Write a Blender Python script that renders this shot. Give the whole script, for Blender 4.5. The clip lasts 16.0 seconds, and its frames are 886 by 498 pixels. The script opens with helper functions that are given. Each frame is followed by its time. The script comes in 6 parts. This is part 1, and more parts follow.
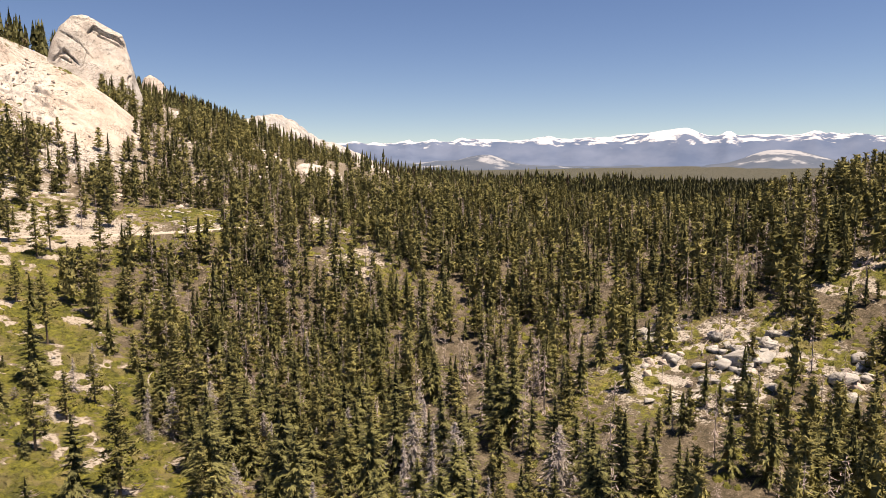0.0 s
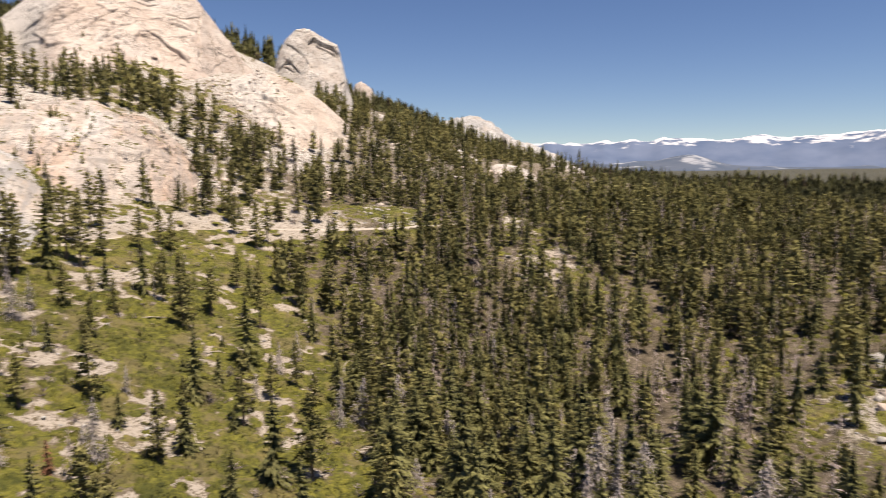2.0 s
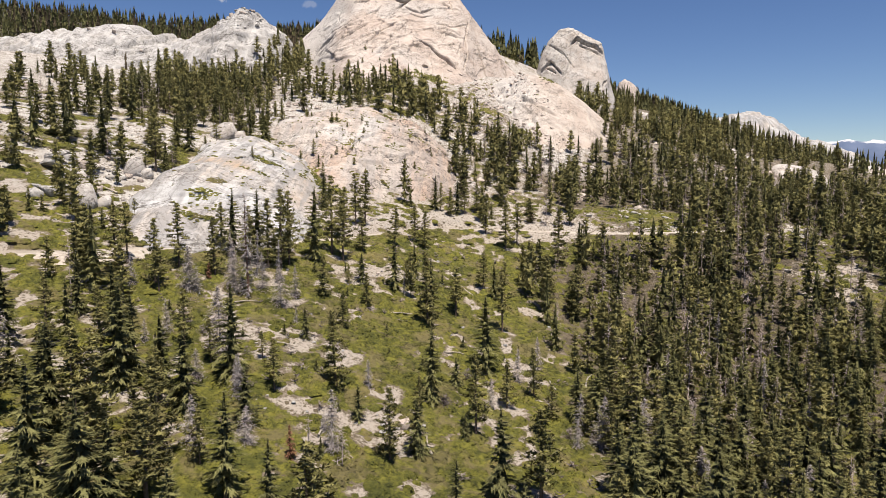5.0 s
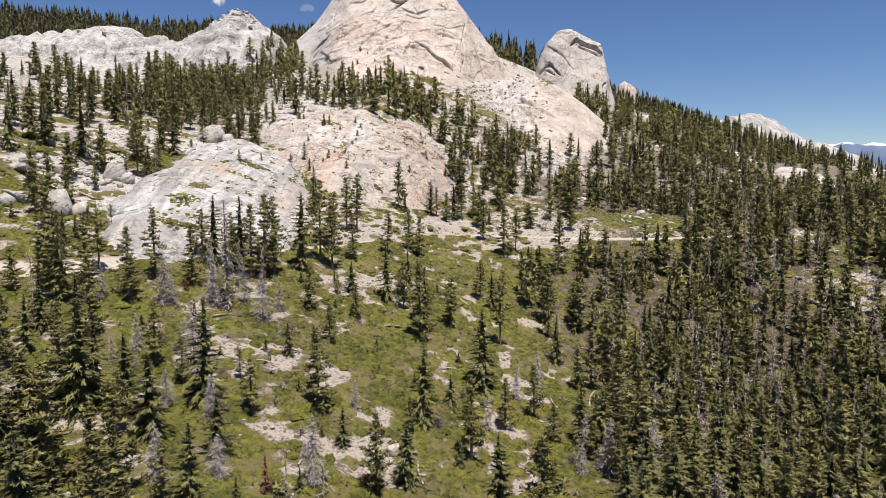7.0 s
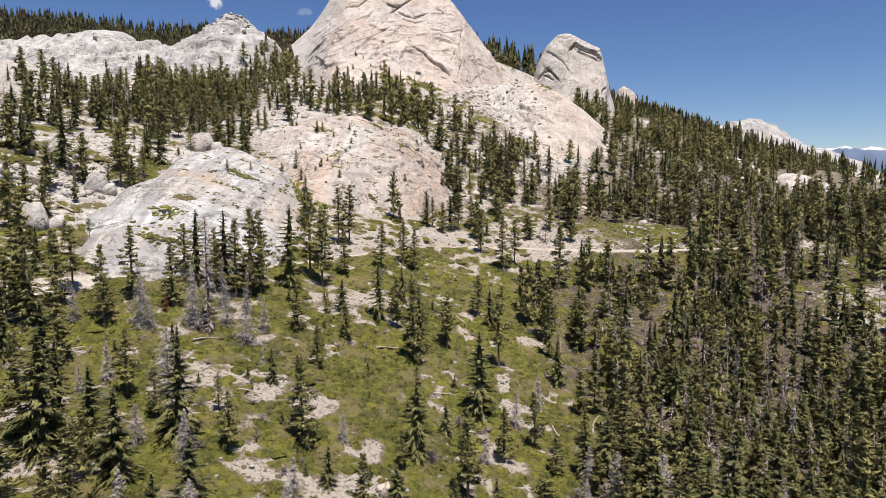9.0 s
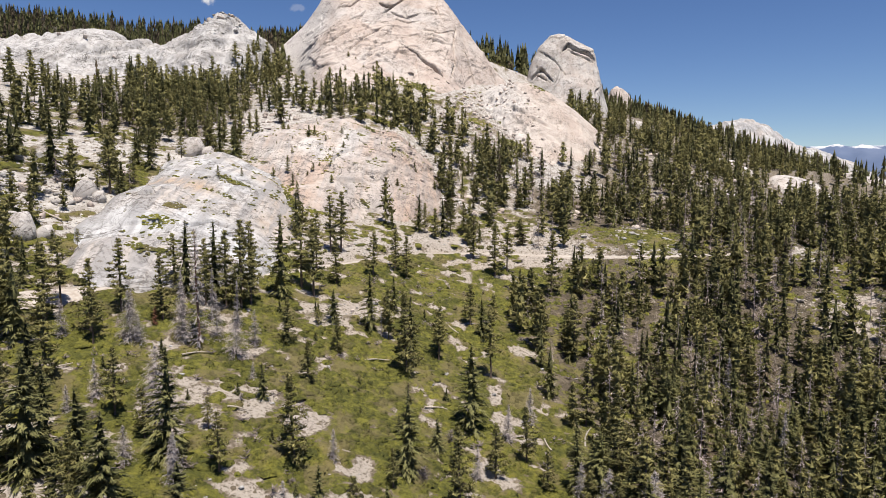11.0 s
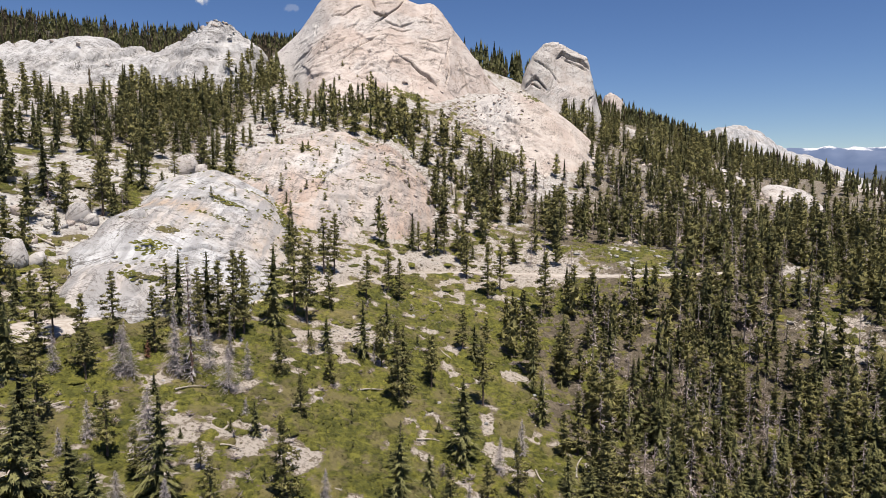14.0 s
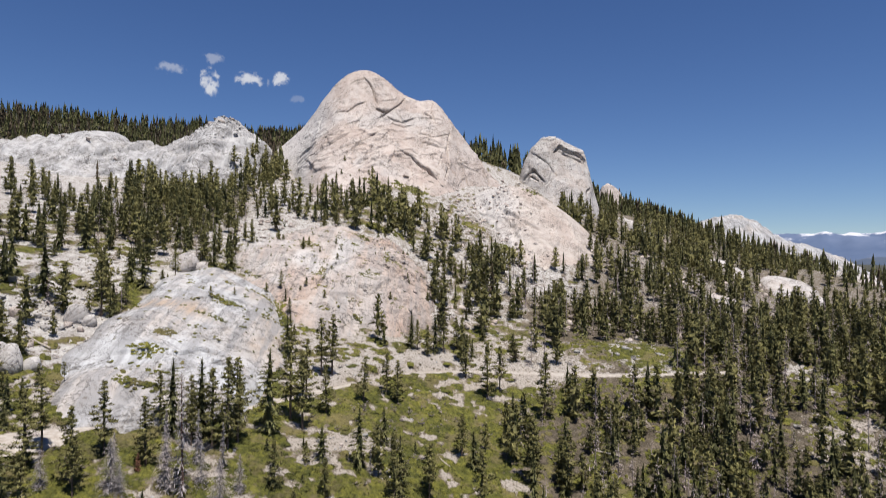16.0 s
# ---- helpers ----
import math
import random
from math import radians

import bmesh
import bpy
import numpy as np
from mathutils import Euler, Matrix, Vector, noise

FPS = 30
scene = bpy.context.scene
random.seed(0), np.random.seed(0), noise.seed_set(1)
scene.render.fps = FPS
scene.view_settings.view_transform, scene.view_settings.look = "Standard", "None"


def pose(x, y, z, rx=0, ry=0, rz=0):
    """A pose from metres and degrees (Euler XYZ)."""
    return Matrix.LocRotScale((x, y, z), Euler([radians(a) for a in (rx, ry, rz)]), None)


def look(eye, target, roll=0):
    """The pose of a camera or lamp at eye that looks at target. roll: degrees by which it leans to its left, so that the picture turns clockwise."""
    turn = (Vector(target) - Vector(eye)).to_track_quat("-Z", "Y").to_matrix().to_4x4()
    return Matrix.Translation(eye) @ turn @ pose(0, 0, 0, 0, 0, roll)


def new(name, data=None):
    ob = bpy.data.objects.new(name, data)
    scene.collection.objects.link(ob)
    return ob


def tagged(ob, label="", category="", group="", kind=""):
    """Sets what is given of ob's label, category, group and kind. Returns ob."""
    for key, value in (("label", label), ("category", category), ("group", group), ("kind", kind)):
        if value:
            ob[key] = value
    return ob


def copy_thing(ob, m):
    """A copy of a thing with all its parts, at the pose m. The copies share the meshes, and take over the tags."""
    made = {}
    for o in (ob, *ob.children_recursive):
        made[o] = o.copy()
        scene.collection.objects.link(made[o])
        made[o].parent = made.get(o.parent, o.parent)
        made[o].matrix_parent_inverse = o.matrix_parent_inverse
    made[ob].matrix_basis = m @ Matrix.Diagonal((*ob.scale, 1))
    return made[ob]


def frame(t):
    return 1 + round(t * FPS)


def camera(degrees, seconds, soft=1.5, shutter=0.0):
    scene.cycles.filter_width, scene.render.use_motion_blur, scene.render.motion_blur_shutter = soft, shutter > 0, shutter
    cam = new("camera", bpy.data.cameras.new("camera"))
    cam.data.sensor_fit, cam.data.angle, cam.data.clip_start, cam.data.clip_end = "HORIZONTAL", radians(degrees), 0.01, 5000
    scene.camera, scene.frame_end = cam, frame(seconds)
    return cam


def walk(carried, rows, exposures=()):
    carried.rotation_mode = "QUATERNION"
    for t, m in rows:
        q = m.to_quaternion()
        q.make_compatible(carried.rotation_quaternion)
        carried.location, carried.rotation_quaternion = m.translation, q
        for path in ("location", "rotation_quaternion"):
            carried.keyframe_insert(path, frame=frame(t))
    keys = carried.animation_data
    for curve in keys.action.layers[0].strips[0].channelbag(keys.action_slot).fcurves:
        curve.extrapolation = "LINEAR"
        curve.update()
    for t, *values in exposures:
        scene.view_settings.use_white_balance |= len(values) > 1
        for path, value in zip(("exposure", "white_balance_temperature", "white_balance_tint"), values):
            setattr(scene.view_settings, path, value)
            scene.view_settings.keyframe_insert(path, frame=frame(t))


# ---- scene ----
# the camera: a small drone that turns, drifts forward, then climbs and lifts its view
cam = camera(65.60, 16.0, soft=0.75, shutter=0.7)
walk(cam, [
    (0.0, pose(-12.32, -32.02, 100.94, 83.720, 0, -37.396) @ pose(0, 0, 0, 0, 0, -0.27)),
    (0.5, pose(-11.25, -30.97, 100.82, 83.772, 0, -36.489) @ pose(0, 0, 0, 0, 0, -0.27)),
    (1.0, pose(-10.27, -29.79, 100.72, 83.815, 0, -31.684) @ pose(0, 0, 0, 0, 0, -0.21)),
    (1.5, pose(-9.34, -28.60, 100.60, 83.820, 0, -26.499) @ pose(0, 0, 0, 0, 0, -0.14)),
    (2.0, pose(-8.34, -27.21, 100.46, 83.834, 0, -21.356) @ pose(0, 0, 0, 0, 0, -0.09)),
    (2.5, pose(-7.23, -25.74, 100.26, 83.874, 0, -16.093) @ pose(0, 0, 0, 0, 0, -0.11)),
    (3.0, pose(-6.15, -23.62, 100.05, 83.895, 0, -9.560) @ pose(0, 0, 0, 0, 0, -0.09)),
    (3.5, pose(-4.87, -21.63, 99.86, 83.913, 0, -2.954) @ pose(0, 0, 0, 0, 0, 0.00)),
    (4.0, pose(-3.43, -19.46, 99.90, 83.920, 0, 0.069) @ pose(0, 0, 0, 0, 0, 0.07)),
    (6.5, pose(-0.38, -3.73, 99.77, 84.242, 0, -0.064) @ pose(0, 0, 0, 0, 0, -0.09)),
    (7.0, pose(0.00, 0.00, 100.00, 84.304, 0, -0.053) @ pose(0, 0, 0, 0, 0, -0.13)),
    (7.5, pose(0.24, 3.79, 100.70, 84.337, 0, -0.069) @ pose(0, 0, 0, 0, 0, -0.10)),
    (8.0, pose(0.51, 7.43, 101.42, 84.461, 0, -0.068) @ pose(0, 0, 0, 0, 0, -0.11)),
    (8.5, pose(0.74, 10.68, 102.21, 84.639, 0, -0.118) @ pose(0, 0, 0, 0, 0, -0.12)),
    (11.0, pose(1.26, 13.73, 107.78, 84.279, 0, -0.795) @ pose(0, 0, 0, 0, 0, 0.01)),
    (11.5, pose(1.39, 13.67, 109.39, 84.281, 0, -0.912) @ pose(0, 0, 0, 0, 0, 0.04)),
    (12.0, pose(1.46, 13.62, 111.00, 84.286, 0, -1.000) @ pose(0, 0, 0, 0, 0, 0.09)),
    (12.5, pose(1.55, 13.67, 112.60, 84.281, 0, -1.094) @ pose(0, 0, 0, 0, 0, 0.13)),
    (13.0, pose(1.61, 13.71, 114.16, 84.247, 0, -1.153) @ pose(0, 0, 0, 0, 0, 0.07)),
    (13.5, pose(1.66, 13.76, 115.80, 84.225, 0, -1.212) @ pose(0, 0, 0, 0, 0, 0.11)),
    (14.0, pose(1.75, 13.78, 117.60, 84.181, 0, -1.275) @ pose(0, 0, 0, 0, 0, 0.16)),
    (14.5, pose(1.85, 13.80, 119.55, 84.113, 0, -1.323) @ pose(0, 0, 0, 0, 0, 0.20)),
    (15.0, pose(2.00, 13.82, 121.54, 84.929, 0, -1.315) @ pose(0, 0, 0, 0, 0, 0.22)),
    (15.5, pose(2.18, 13.90, 123.36, 88.325, 0, -1.258) @ pose(0, 0, 0, 0, 0, 0.25)),
    (16.0, pose(2.34, 13.96, 124.89, 91.113, 0, -1.212) @ pose(0, 0, 0, 0, 0, 0.24)),
], exposures=((0.0, 0.98, 8100, 16), (2.0, 0.79, 7350, 14.5), (4.2, 0.68, 7000, 12.5), (6.4, 0.65, 6550, 12), (14.5, 0.55, 6450, 12), (16.0, 0.44, 6200, 12)))

# ==== world, sun, exposure
SUN_EL, SUN_AZ = 72.0, 152.0   # degrees up; clockwise from the way the drone drifts (+y)
world = bpy.data.worlds.new("sky")
scene.world = world
world.use_nodes = True
wn = world.node_tree.nodes
sky = wn.new("ShaderNodeTexSky")
sky.sky_type = "NISHITA"
sky.sun_disc = False
sky.sun_elevation = radians(SUN_EL)
sky.sun_rotation = radians(SUN_AZ)
sky.altitude = 2200
sky.air_density = 1.0
sky.dust_density = 0.1
sky.ozone_density = 3.0
deep = wn.new("ShaderNodeHueSaturation")
deep.inputs["Hue"].default_value = 0.509
deep.inputs["Saturation"].default_value = 1.16
world.node_tree.links.new(sky.outputs[0], deep.inputs["Color"])
world.node_tree.links.new(deep.outputs[0], wn["Background"].inputs[0])
wn["Background"].inputs[1].default_value = 0.062
sun_data = bpy.data.lights.new("sun", "SUN")
sun_data.energy, sun_data.angle, sun_data.color = 5.0, radians(0.53), (1.0, 0.93, 0.83)
sun = new("sun", sun_data)
_el, _az = radians(SUN_EL), radians(SUN_AZ)
sun.matrix_world = look((300 * math.sin(_az), 300 * math.cos(_az), 900), (300 * math.sin(_az) - math.sin(_az) * math.cos(_el), 300 * math.cos(_az) - math.cos(_az) * math.cos(_el), 900 - math.sin(_el)))


# ==== small tools
def vnoise(x, y, seed=0):
    """Smooth value noise, -1 to 1, for arrays."""
    x, y = np.asarray(x, float), np.asarray(y, float)
    ix, iy = np.floor(x).astype(np.int64), np.floor(y).astype(np.int64)
    fx, fy = x - ix, y - iy
    fx, fy = fx * fx * fx * (fx * (fx * 6 - 15) + 10), fy * fy * fy * (fy * (fy * 6 - 15) + 10)

    def h(a, b):
        n = (a * 374761393 + b * 668265263 + seed * 1442695041) & 0xFFFFFFFF
        n = ((n ^ (n >> 13)) * 1274126177) & 0xFFFFFFFF
        n = ((n ^ (n >> 16)) * 2246822519) & 0xFFFFFFFF
        return ((n ^ (n >> 15)) & 0xFFFFFF) / 8388608.0 - 1.0
    a, b, c, d = h(ix, iy), h(ix + 1, iy), h(ix, iy + 1), h(ix + 1, iy + 1)
    return (a * (1 - fx) + b * fx) * (1 - fy) + (c * (1 - fx) + d * fx) * fy


def fbm(x, y, size, octaves=4, seed=0, gain=0.5):
    x, y = np.asarray(x, float) / size, np.asarray(y, float) / size
    out, amp, tot = 0.0, 1.0, 0.0
    for o in range(octaves):
        out = out + amp * vnoise(x, y, seed + 17 * o)
        tot += amp
        amp *= gain
        x, y = x * 2.03 + 5.1, y * 2.03 - 3.7
    return out / tot


def smooth(a, b, v):
    t = np.clip((np.asarray(v, float) - a) / (b - a), 0, 1)
    return t * t * (3 - 2 * t)


def mesh_from(name, verts, faces, material=None, tone=None, shade=False, attrs=None, normals=None):
    """A mesh from arrays: faces is (n, 3) or (n, 4). normals: the way each vertex faces, for foliage that shades as a mass."""
    me = bpy.data.meshes.new(name)
    verts, faces = np.asarray(verts, np.float32), np.asarray(faces, np.int32)
    n, k = faces.shape
    me.vertices.add(len(verts))
    me.vertices.foreach_set("co", verts.ravel())
    me.loops.add(n * k)
    me.loops.foreach_set("vertex_index", faces.ravel())
    me.polygons.add(n)
    me.polygons.foreach_set("loop_start", np.arange(0, n * k, k, dtype=np.int32))
    me.polygons.foreach_set("loop_total", np.full(n, k, np.int32))
    if shade or normals is not None:
        me.polygons.foreach_set("use_smooth", np.ones(n, bool))
    me.update(calc_edges=True)
    if normals is not None:
        me.normals_split_custom_set_from_vertices(np.asarray(normals, np.float32))
    attrs = dict(attrs or {})
    if tone is not None:
        attrs["tone"] = tone
    for key, val in attrs.items():
        at = me.attributes.new(key, "FLOAT", "POINT")
        at.data.foreach_set("value", np.asarray(val, np.float32))
    if material:
        me.materials.append(material)
    return me


def grid_faces(nx, ny):
    i, j = np.meshgrid(np.arange(nx - 1), np.arange(ny - 1))
    a = (j * nx + i).ravel()
    return np.stack([a, a + 1, a + nx + 1, a + nx], 1)


# ==== the relief
REL_X = np.array([-420, -220, -125, -55, 20, 90, 180, 330, 640.0])
REL_Y = np.array([0, 110, 165, 225, 290, 370, 470, 620, 820, 1080.0])
RELIEF = np.array([
    [91, 73, 45, 28, 20, 24, 33, 88, 126],
    [109, 78, 54, 38, 24, 21, 33, 80, 118],
    [117, 90, 68, 52, 29, 15, 27, 66, 102],
    [130, 107, 81, 66, 40, 24, 35, 55, 78],
    [147, 124, 97, 79, 57, 46, 57, 58, 71],
    [163, 141, 122, 100, 80, 76, 75, 66, 69],
    [189, 158, 144, 134, 110, 92, 88, 74, 73],
    [212, 188, 186, 188, 173, 154, 129, 92, 77],
    [250, 250, 260, 262, 252, 230, 192, 148, 77],
    [330, 316, 312, 306, 288, 268, 250, 208, 96]], float)


def knots(g, v):
    """Weights of a smooth curve through values at the knots g, at v."""
    v = np.clip(np.ravel(v).astype(float), g[0], g[-1])
    n = len(g)
    slope = np.zeros((n, n))
    for i in range(n):
        lo, hi = max(i - 1, 0), min(i + 1, n - 1)
        if lo == i or hi == i:
            slope[i, lo] -= 1 / (g[hi] - g[lo])
            slope[i, hi] += 1 / (g[hi] - g[lo])
        else:
            a, b = g[i] - g[lo], g[hi] - g[i]
            slope[i, lo] -= b / (a + b) / a
            slope[i, i] += b / (a + b) / a - a / (a + b) / b
            slope[i, hi] += a / (a + b) / b
    k = np.clip(np.searchsorted(g, v, side="right") - 1, 0, n - 2)
    h = g[k + 1] - g[k]
    t = (v - g[k]) / h
    m = np.zeros((len(v), n))
    r = np.arange(len(v))
    m[r, k] += 2 * t ** 3 - 3 * t ** 2 + 1
    m[r, k + 1] += -2 * t ** 3 + 3 * t ** 2
    return m + ((t ** 3 - 2 * t ** 2 + t) * h)[:, None] * slope[k] + ((t ** 3 - t ** 2) * h)[:, None] * slope[k + 1]


def curve(pts, v):
    """A smooth curve through (place, value) pairs."""
    g = np.array([p[0] for p in pts], float)
    return (knots(g, v) @ np.array([p[1] for p in pts], float)).reshape(np.shape(v))


def road_line(x):
    """Where the dirt road runs: y at x."""
    return curve(((-180, 172), (-118, 208), (-64, 254), (-35, 296), (-9, 331), (19, 345), (49, 349), (92, 349), (150, 352), (230, 340)), x)


def road_height(x):
    return curve(((-180, 76), (-118, 75.5), (-64, 74), (-9, 73), (49, 71), (92, 70), (150, 71), (230, 72)), x)


def land(x, y, fine=True):
    x, y = np.asarray(x, float), np.asarray(y, float)
    shape = x.shape
    xf, yf = x.ravel(), y.ravel()
    z = np.empty(len(xf))
    for s in range(0, len(xf), 20000):
        e = slice(s, s + 20000)
        z[e] = np.einsum("ni,ij,nj->n", knots(REL_Y, yf[e]), RELIEF, knots(REL_X, xf[e]))
    z = z.reshape(shape)
    out = np.hypot(np.maximum(x - 640, 0) + np.maximum(-900 - x, 0), np.maximum(y - 1080, 0) + np.maximum(-300 - y, 0))
    dist = np.hypot(x, y)
    plain = 74 + 60 * smooth(1500, 4200, dist) + 9 * fbm(x, y, 420, 3, 5)
    z = z + (plain - z) * smooth(0, 650, out)
    z = z + 0.10 * np.clip(-420 - x, 0, 500) * smooth(700, 1000, y)
    z = z + 5 * fbm(x, y, 90, 3, 11) * smooth(420, 800, dist)
    if fine:
        bumps = 1.3 * fbm(x, y, 24, 4, 3) + 0.5 * fbm(x, y, 6, 2, 8)
        near = (np.abs(x) < 330) & (y > 100) & (y < 480)
        d = y - road_line(np.clip(x, -180, 230))
        w = np.where(near & (x > -178) & (x < 150), 1 - smooth(2.6, 7.5, np.abs(d)), 0)
        z = (z + bumps) * (1 - w) + (road_height(np.clip(x, -180, 230)) + 0.25 * bumps) * w
    return z


# rock masses: each a height above the sea, defined over its own stretch of ground
def crest_rock(x, y, crest, crest_y, front, back=1.6):
    """A dome with a crest line seen against the sky, falling to the front and the back."""
    top = curve(crest, np.clip(x, crest[0][0], crest[-1][0]))
    s = crest_y - y
    fall = np.where(s > 0, curve(front, np.clip(s, 0, front[-1][0])) + np.maximum(s - front[-1][0], 0) * 2, -s * back)
    side = np.maximum(crest[0][0] - x, 0) * 2.5 + np.maximum(x - crest[-1][0], 0) * 2.5
    return top - fall - side


def seam(u, v, pts, width, depth, lip=0.0):
    """A sharp crack along a broken line in the plane (u, v), with the sheet above it standing proud; it dies out at its ends."""
    best, sign, along = np.full(np.shape(u), 1e9), np.zeros(np.shape(u)), np.zeros(np.shape(u))
    n = len(pts) - 1
    for k, ((a, b), (c, d)) in enumerate(zip(pts[:-1], pts[1:])):
        t = np.clip(((u - a) * (c - a) + (v - b) * (d - b)) / ((c - a) ** 2 + (d - b) ** 2), 0, 1)
        du, dv = u - a - t * (c - a), v - b - t * (d - b)
        side = (c - a) * dv - (d - b) * du if c > a else (d - b) * du - (c - a) * dv
        dd = np.hypot(du, dv)
        near = dd < best
        sign = np.where(near, side, sign)
        along = np.where(near, (k + t) / n, along)
        best = np.minimum(best, dd)
    fade = np.clip(along * 5, 0, 1) * np.clip((1 - along) * 5, 0, 1)
    groove = -depth * np.clip(1 - best / (width * (0.4 + 0.6 * fade)), 0, 1) * (0.35 + 0.65 * fade)
    return groove + np.where(sign > 0, lip * np.exp(-best / (3.0 + 2.5 * lip)), 0) * fade


def ledges(u, v, pitch, rise, seed):
    """Sheets of rock that peel off one over the other: slow swells that end in sharp steps."""
    q = v / pitch + 0.9 * fbm(u, v, pitch * 3.2, 3, seed)
    f = q - np.floor(q)
    return rise * smooth(0, 0.85, f) * (1 - smooth(0.94, 1.0, f)) * (0.5 + 0.5 * fbm(u, v, pitch * 2, 2, seed + 5))


def cracks(u, v, box, n, tilt, length, width, depth, seed):
    """Many short cracks at about one tilt, strewn over a face."""
    r = np.random.default_rng(seed)
    out = np.zeros(np.shape(u))
    for _ in range(n):
        a, b = r.uniform(box[0], box[1]), r.uniform(box[2], box[3])
        t, ln = radians(tilt + r.normal(0, 22)), length * r.uniform(0.4, 1.3)
        pts = [(a, b)]
        for _ in range(3):
            t += r.normal(0, 0.35)
            pts.append((pts[-1][0] + math.cos(t) * ln / 3, pts[-1][1] + math.sin(t) * ln / 3))
        lo, hi = min(p[0] for p in pts) - 6, max(p[0] for p in pts) + 6
        m = (u > lo) & (u < hi)
        if m.any():
            out[m] += seam(u[m], v[m], pts, width * r.uniform(0.6, 1.3), depth * r.uniform(0.3, 0.8), depth * r.uniform(0.5, 1.2))
    return out


def great_dome(x, y):
    z = crest_rock(x, y, ((-230, 190), (-200, 214), (-180, 231), (-163, 246), (-150, 256), (-138, 267), (-125, 283), (-109, 307), (-91, 328), (-66, 334), (-44, 323), (-25, 310), (-10, 303), (9, 301), (22, 287), (31, 272), (47, 251), (59, 234), (76, 214), (100, 180)),
                   770 - 0.0009 * (x + 60) ** 2, ((0, 0), (14, 5), (34, 26), (60, 58), (97, 92), (163, 143), (220, 178)))
    # the buttress lobes on the flank
    z = z + 10 * np.exp(-((x - 56) / 13) ** 2 - ((y - 668) / 42) ** 2) + 7 * np.exp(-((x - 30) / 12) ** 2 - ((y - 640) / 36) ** 2) + 5 * np.exp(-((x + 95) / 40) ** 2 - ((y - 690) / 40) ** 2)
    d = 3.4 * fbm(x, z * 0.8, 55, 2, 21) + 0.55 * fbm(x + 0.5 * z, z, 15, 3, 22) + 0.16 * fbm(x, z, 4.5, 3, 23)
    worn = smooth(-10, -45, x) * smooth(-135, -112, x) * smooth(272, 248, z) * smooth(200, 212, z)
    d = d + worn * (ledges(x, z + 0.55 * np.abs(x + 45), 7, 1.8, 24) + 0.5 * fbm(x, z - 0.6 * x, 5, 3, 26)) + ledges(x, z + 0.6 * np.abs(x + 30), 31, 0.9, 25)
    for pts, width, depth, lip in ((((-68, 321), (-61, 313), (-57, 306), (-54, 297), (-50, 288)), 1.3, 5, 1.6), (((-93, 277), (-80, 279), (-71, 287), (-62, 291)), 1.2, 3.5, 1.4), (((-42, 277), (-33, 272), (-24, 270), (-10, 277)), 1.2, 4.0, 1.6), (((-36, 268), (-24, 264), (-12, 268)), 1.0, 3.0, 1.0),
                                   (((-52, 284), (-45, 281), (-37, 284)), 2.2, 6, 1.5), (((-50, 271), (-40, 281), (-29, 292), (-22, 303)), 1.2, 4, 0.6), (((-32, 236), (-14, 227), (-5, 217), (10, 203)), 1.7, 6.5, 2.6), (((-2, 216), (10, 204)), 2.4, 5, 0.5),
                                   (((24, 262), (20, 240), (22, 222), (17, 200)), 1.2, 4.0, 0.4), (((31, 240), (38, 220), (47, 190)), 1.1, 3.5, 0.4), (((60, 226), (66, 208), (62, 190)), 1.2, 3.5, 0.4), (((-116, 218), (-91, 235), (-72, 252)), 1.0, 2.2, 1.4), (((-79, 218), (-62, 240), (-43, 259)), 1.0, 2.2, 1.0), (((-12, 258), (6, 250), (26, 259)), 0.9, 2.2, 0.9), (((8, 301), (4, 285), (9, 268)), 0.9, 2, 0.4)):
        d = d + seam(x, z, pts, 0.7 * width, 1.7 * depth, 0.6 * lip)
    d = d + cracks(x, z, (-130, -35, 205, 262), 60, 24, 24, 0.8, 1.3, 1) + cracks(x, z, (-30, 60, 175, 290), 16, -38, 26, 0.8, 1.6, 2) + cracks(x, z, (-110, 40, 255, 325), 10, 50, 24, 0.8, 1.4, 3) + cracks(x, z, (-5, 75, 180, 240), 8, 80, 26, 0.8, 1.6, 13)
    return z, d


def split_dome(x, y):
    z = crest_rock(x, y, ((96, 196), (104, 217), (111, 238), (122, 258), (131, 267), (141, 269), (159, 265), (172, 259), (180, 253), (185, 242), (189, 225), (196, 199), (206, 167), (220, 138)),
                   806 + 0.0 * x, ((0, 0), (4, 2), (10, 10), (22, 38), (40, 72), (64, 112), (100, 148)))
    d = 2.2 * fbm(x, z, 34, 2, 31) + 0.5 * fbm(x, z, 9, 3, 32) + 0.2 * fbm(x, z, 3, 2, 35) + ledges(x, z + 0.3 * x, 22, 0.9, 33)
    for pts, width, depth, lip in ((((144, 250), (151, 257), (163, 251), (172, 249), (182, 240)), 2.2, 6.5, 3.6), (((150, 252), (166, 245), (180, 238)), 1.6, 3.5, 0.5), (((110, 219), (121, 230), (132, 214)), 1.3, 4, 2.2), (((116, 224), (126, 216)), 1.6, 3, 0.8), (((176, 192), (178, 204), (184, 208)), 1.2, 3, 1), (((118, 252), (136, 238), (146, 222)), 0.9, 2, 0.6)):
        d = d + seam(x, z, pts, 0.75 * width, 2.3 * depth, lip)
    return z, d + cracks(x, z, (105, 205, 170, 270), 16, 30, 20, 0.8, 1.5, 4)


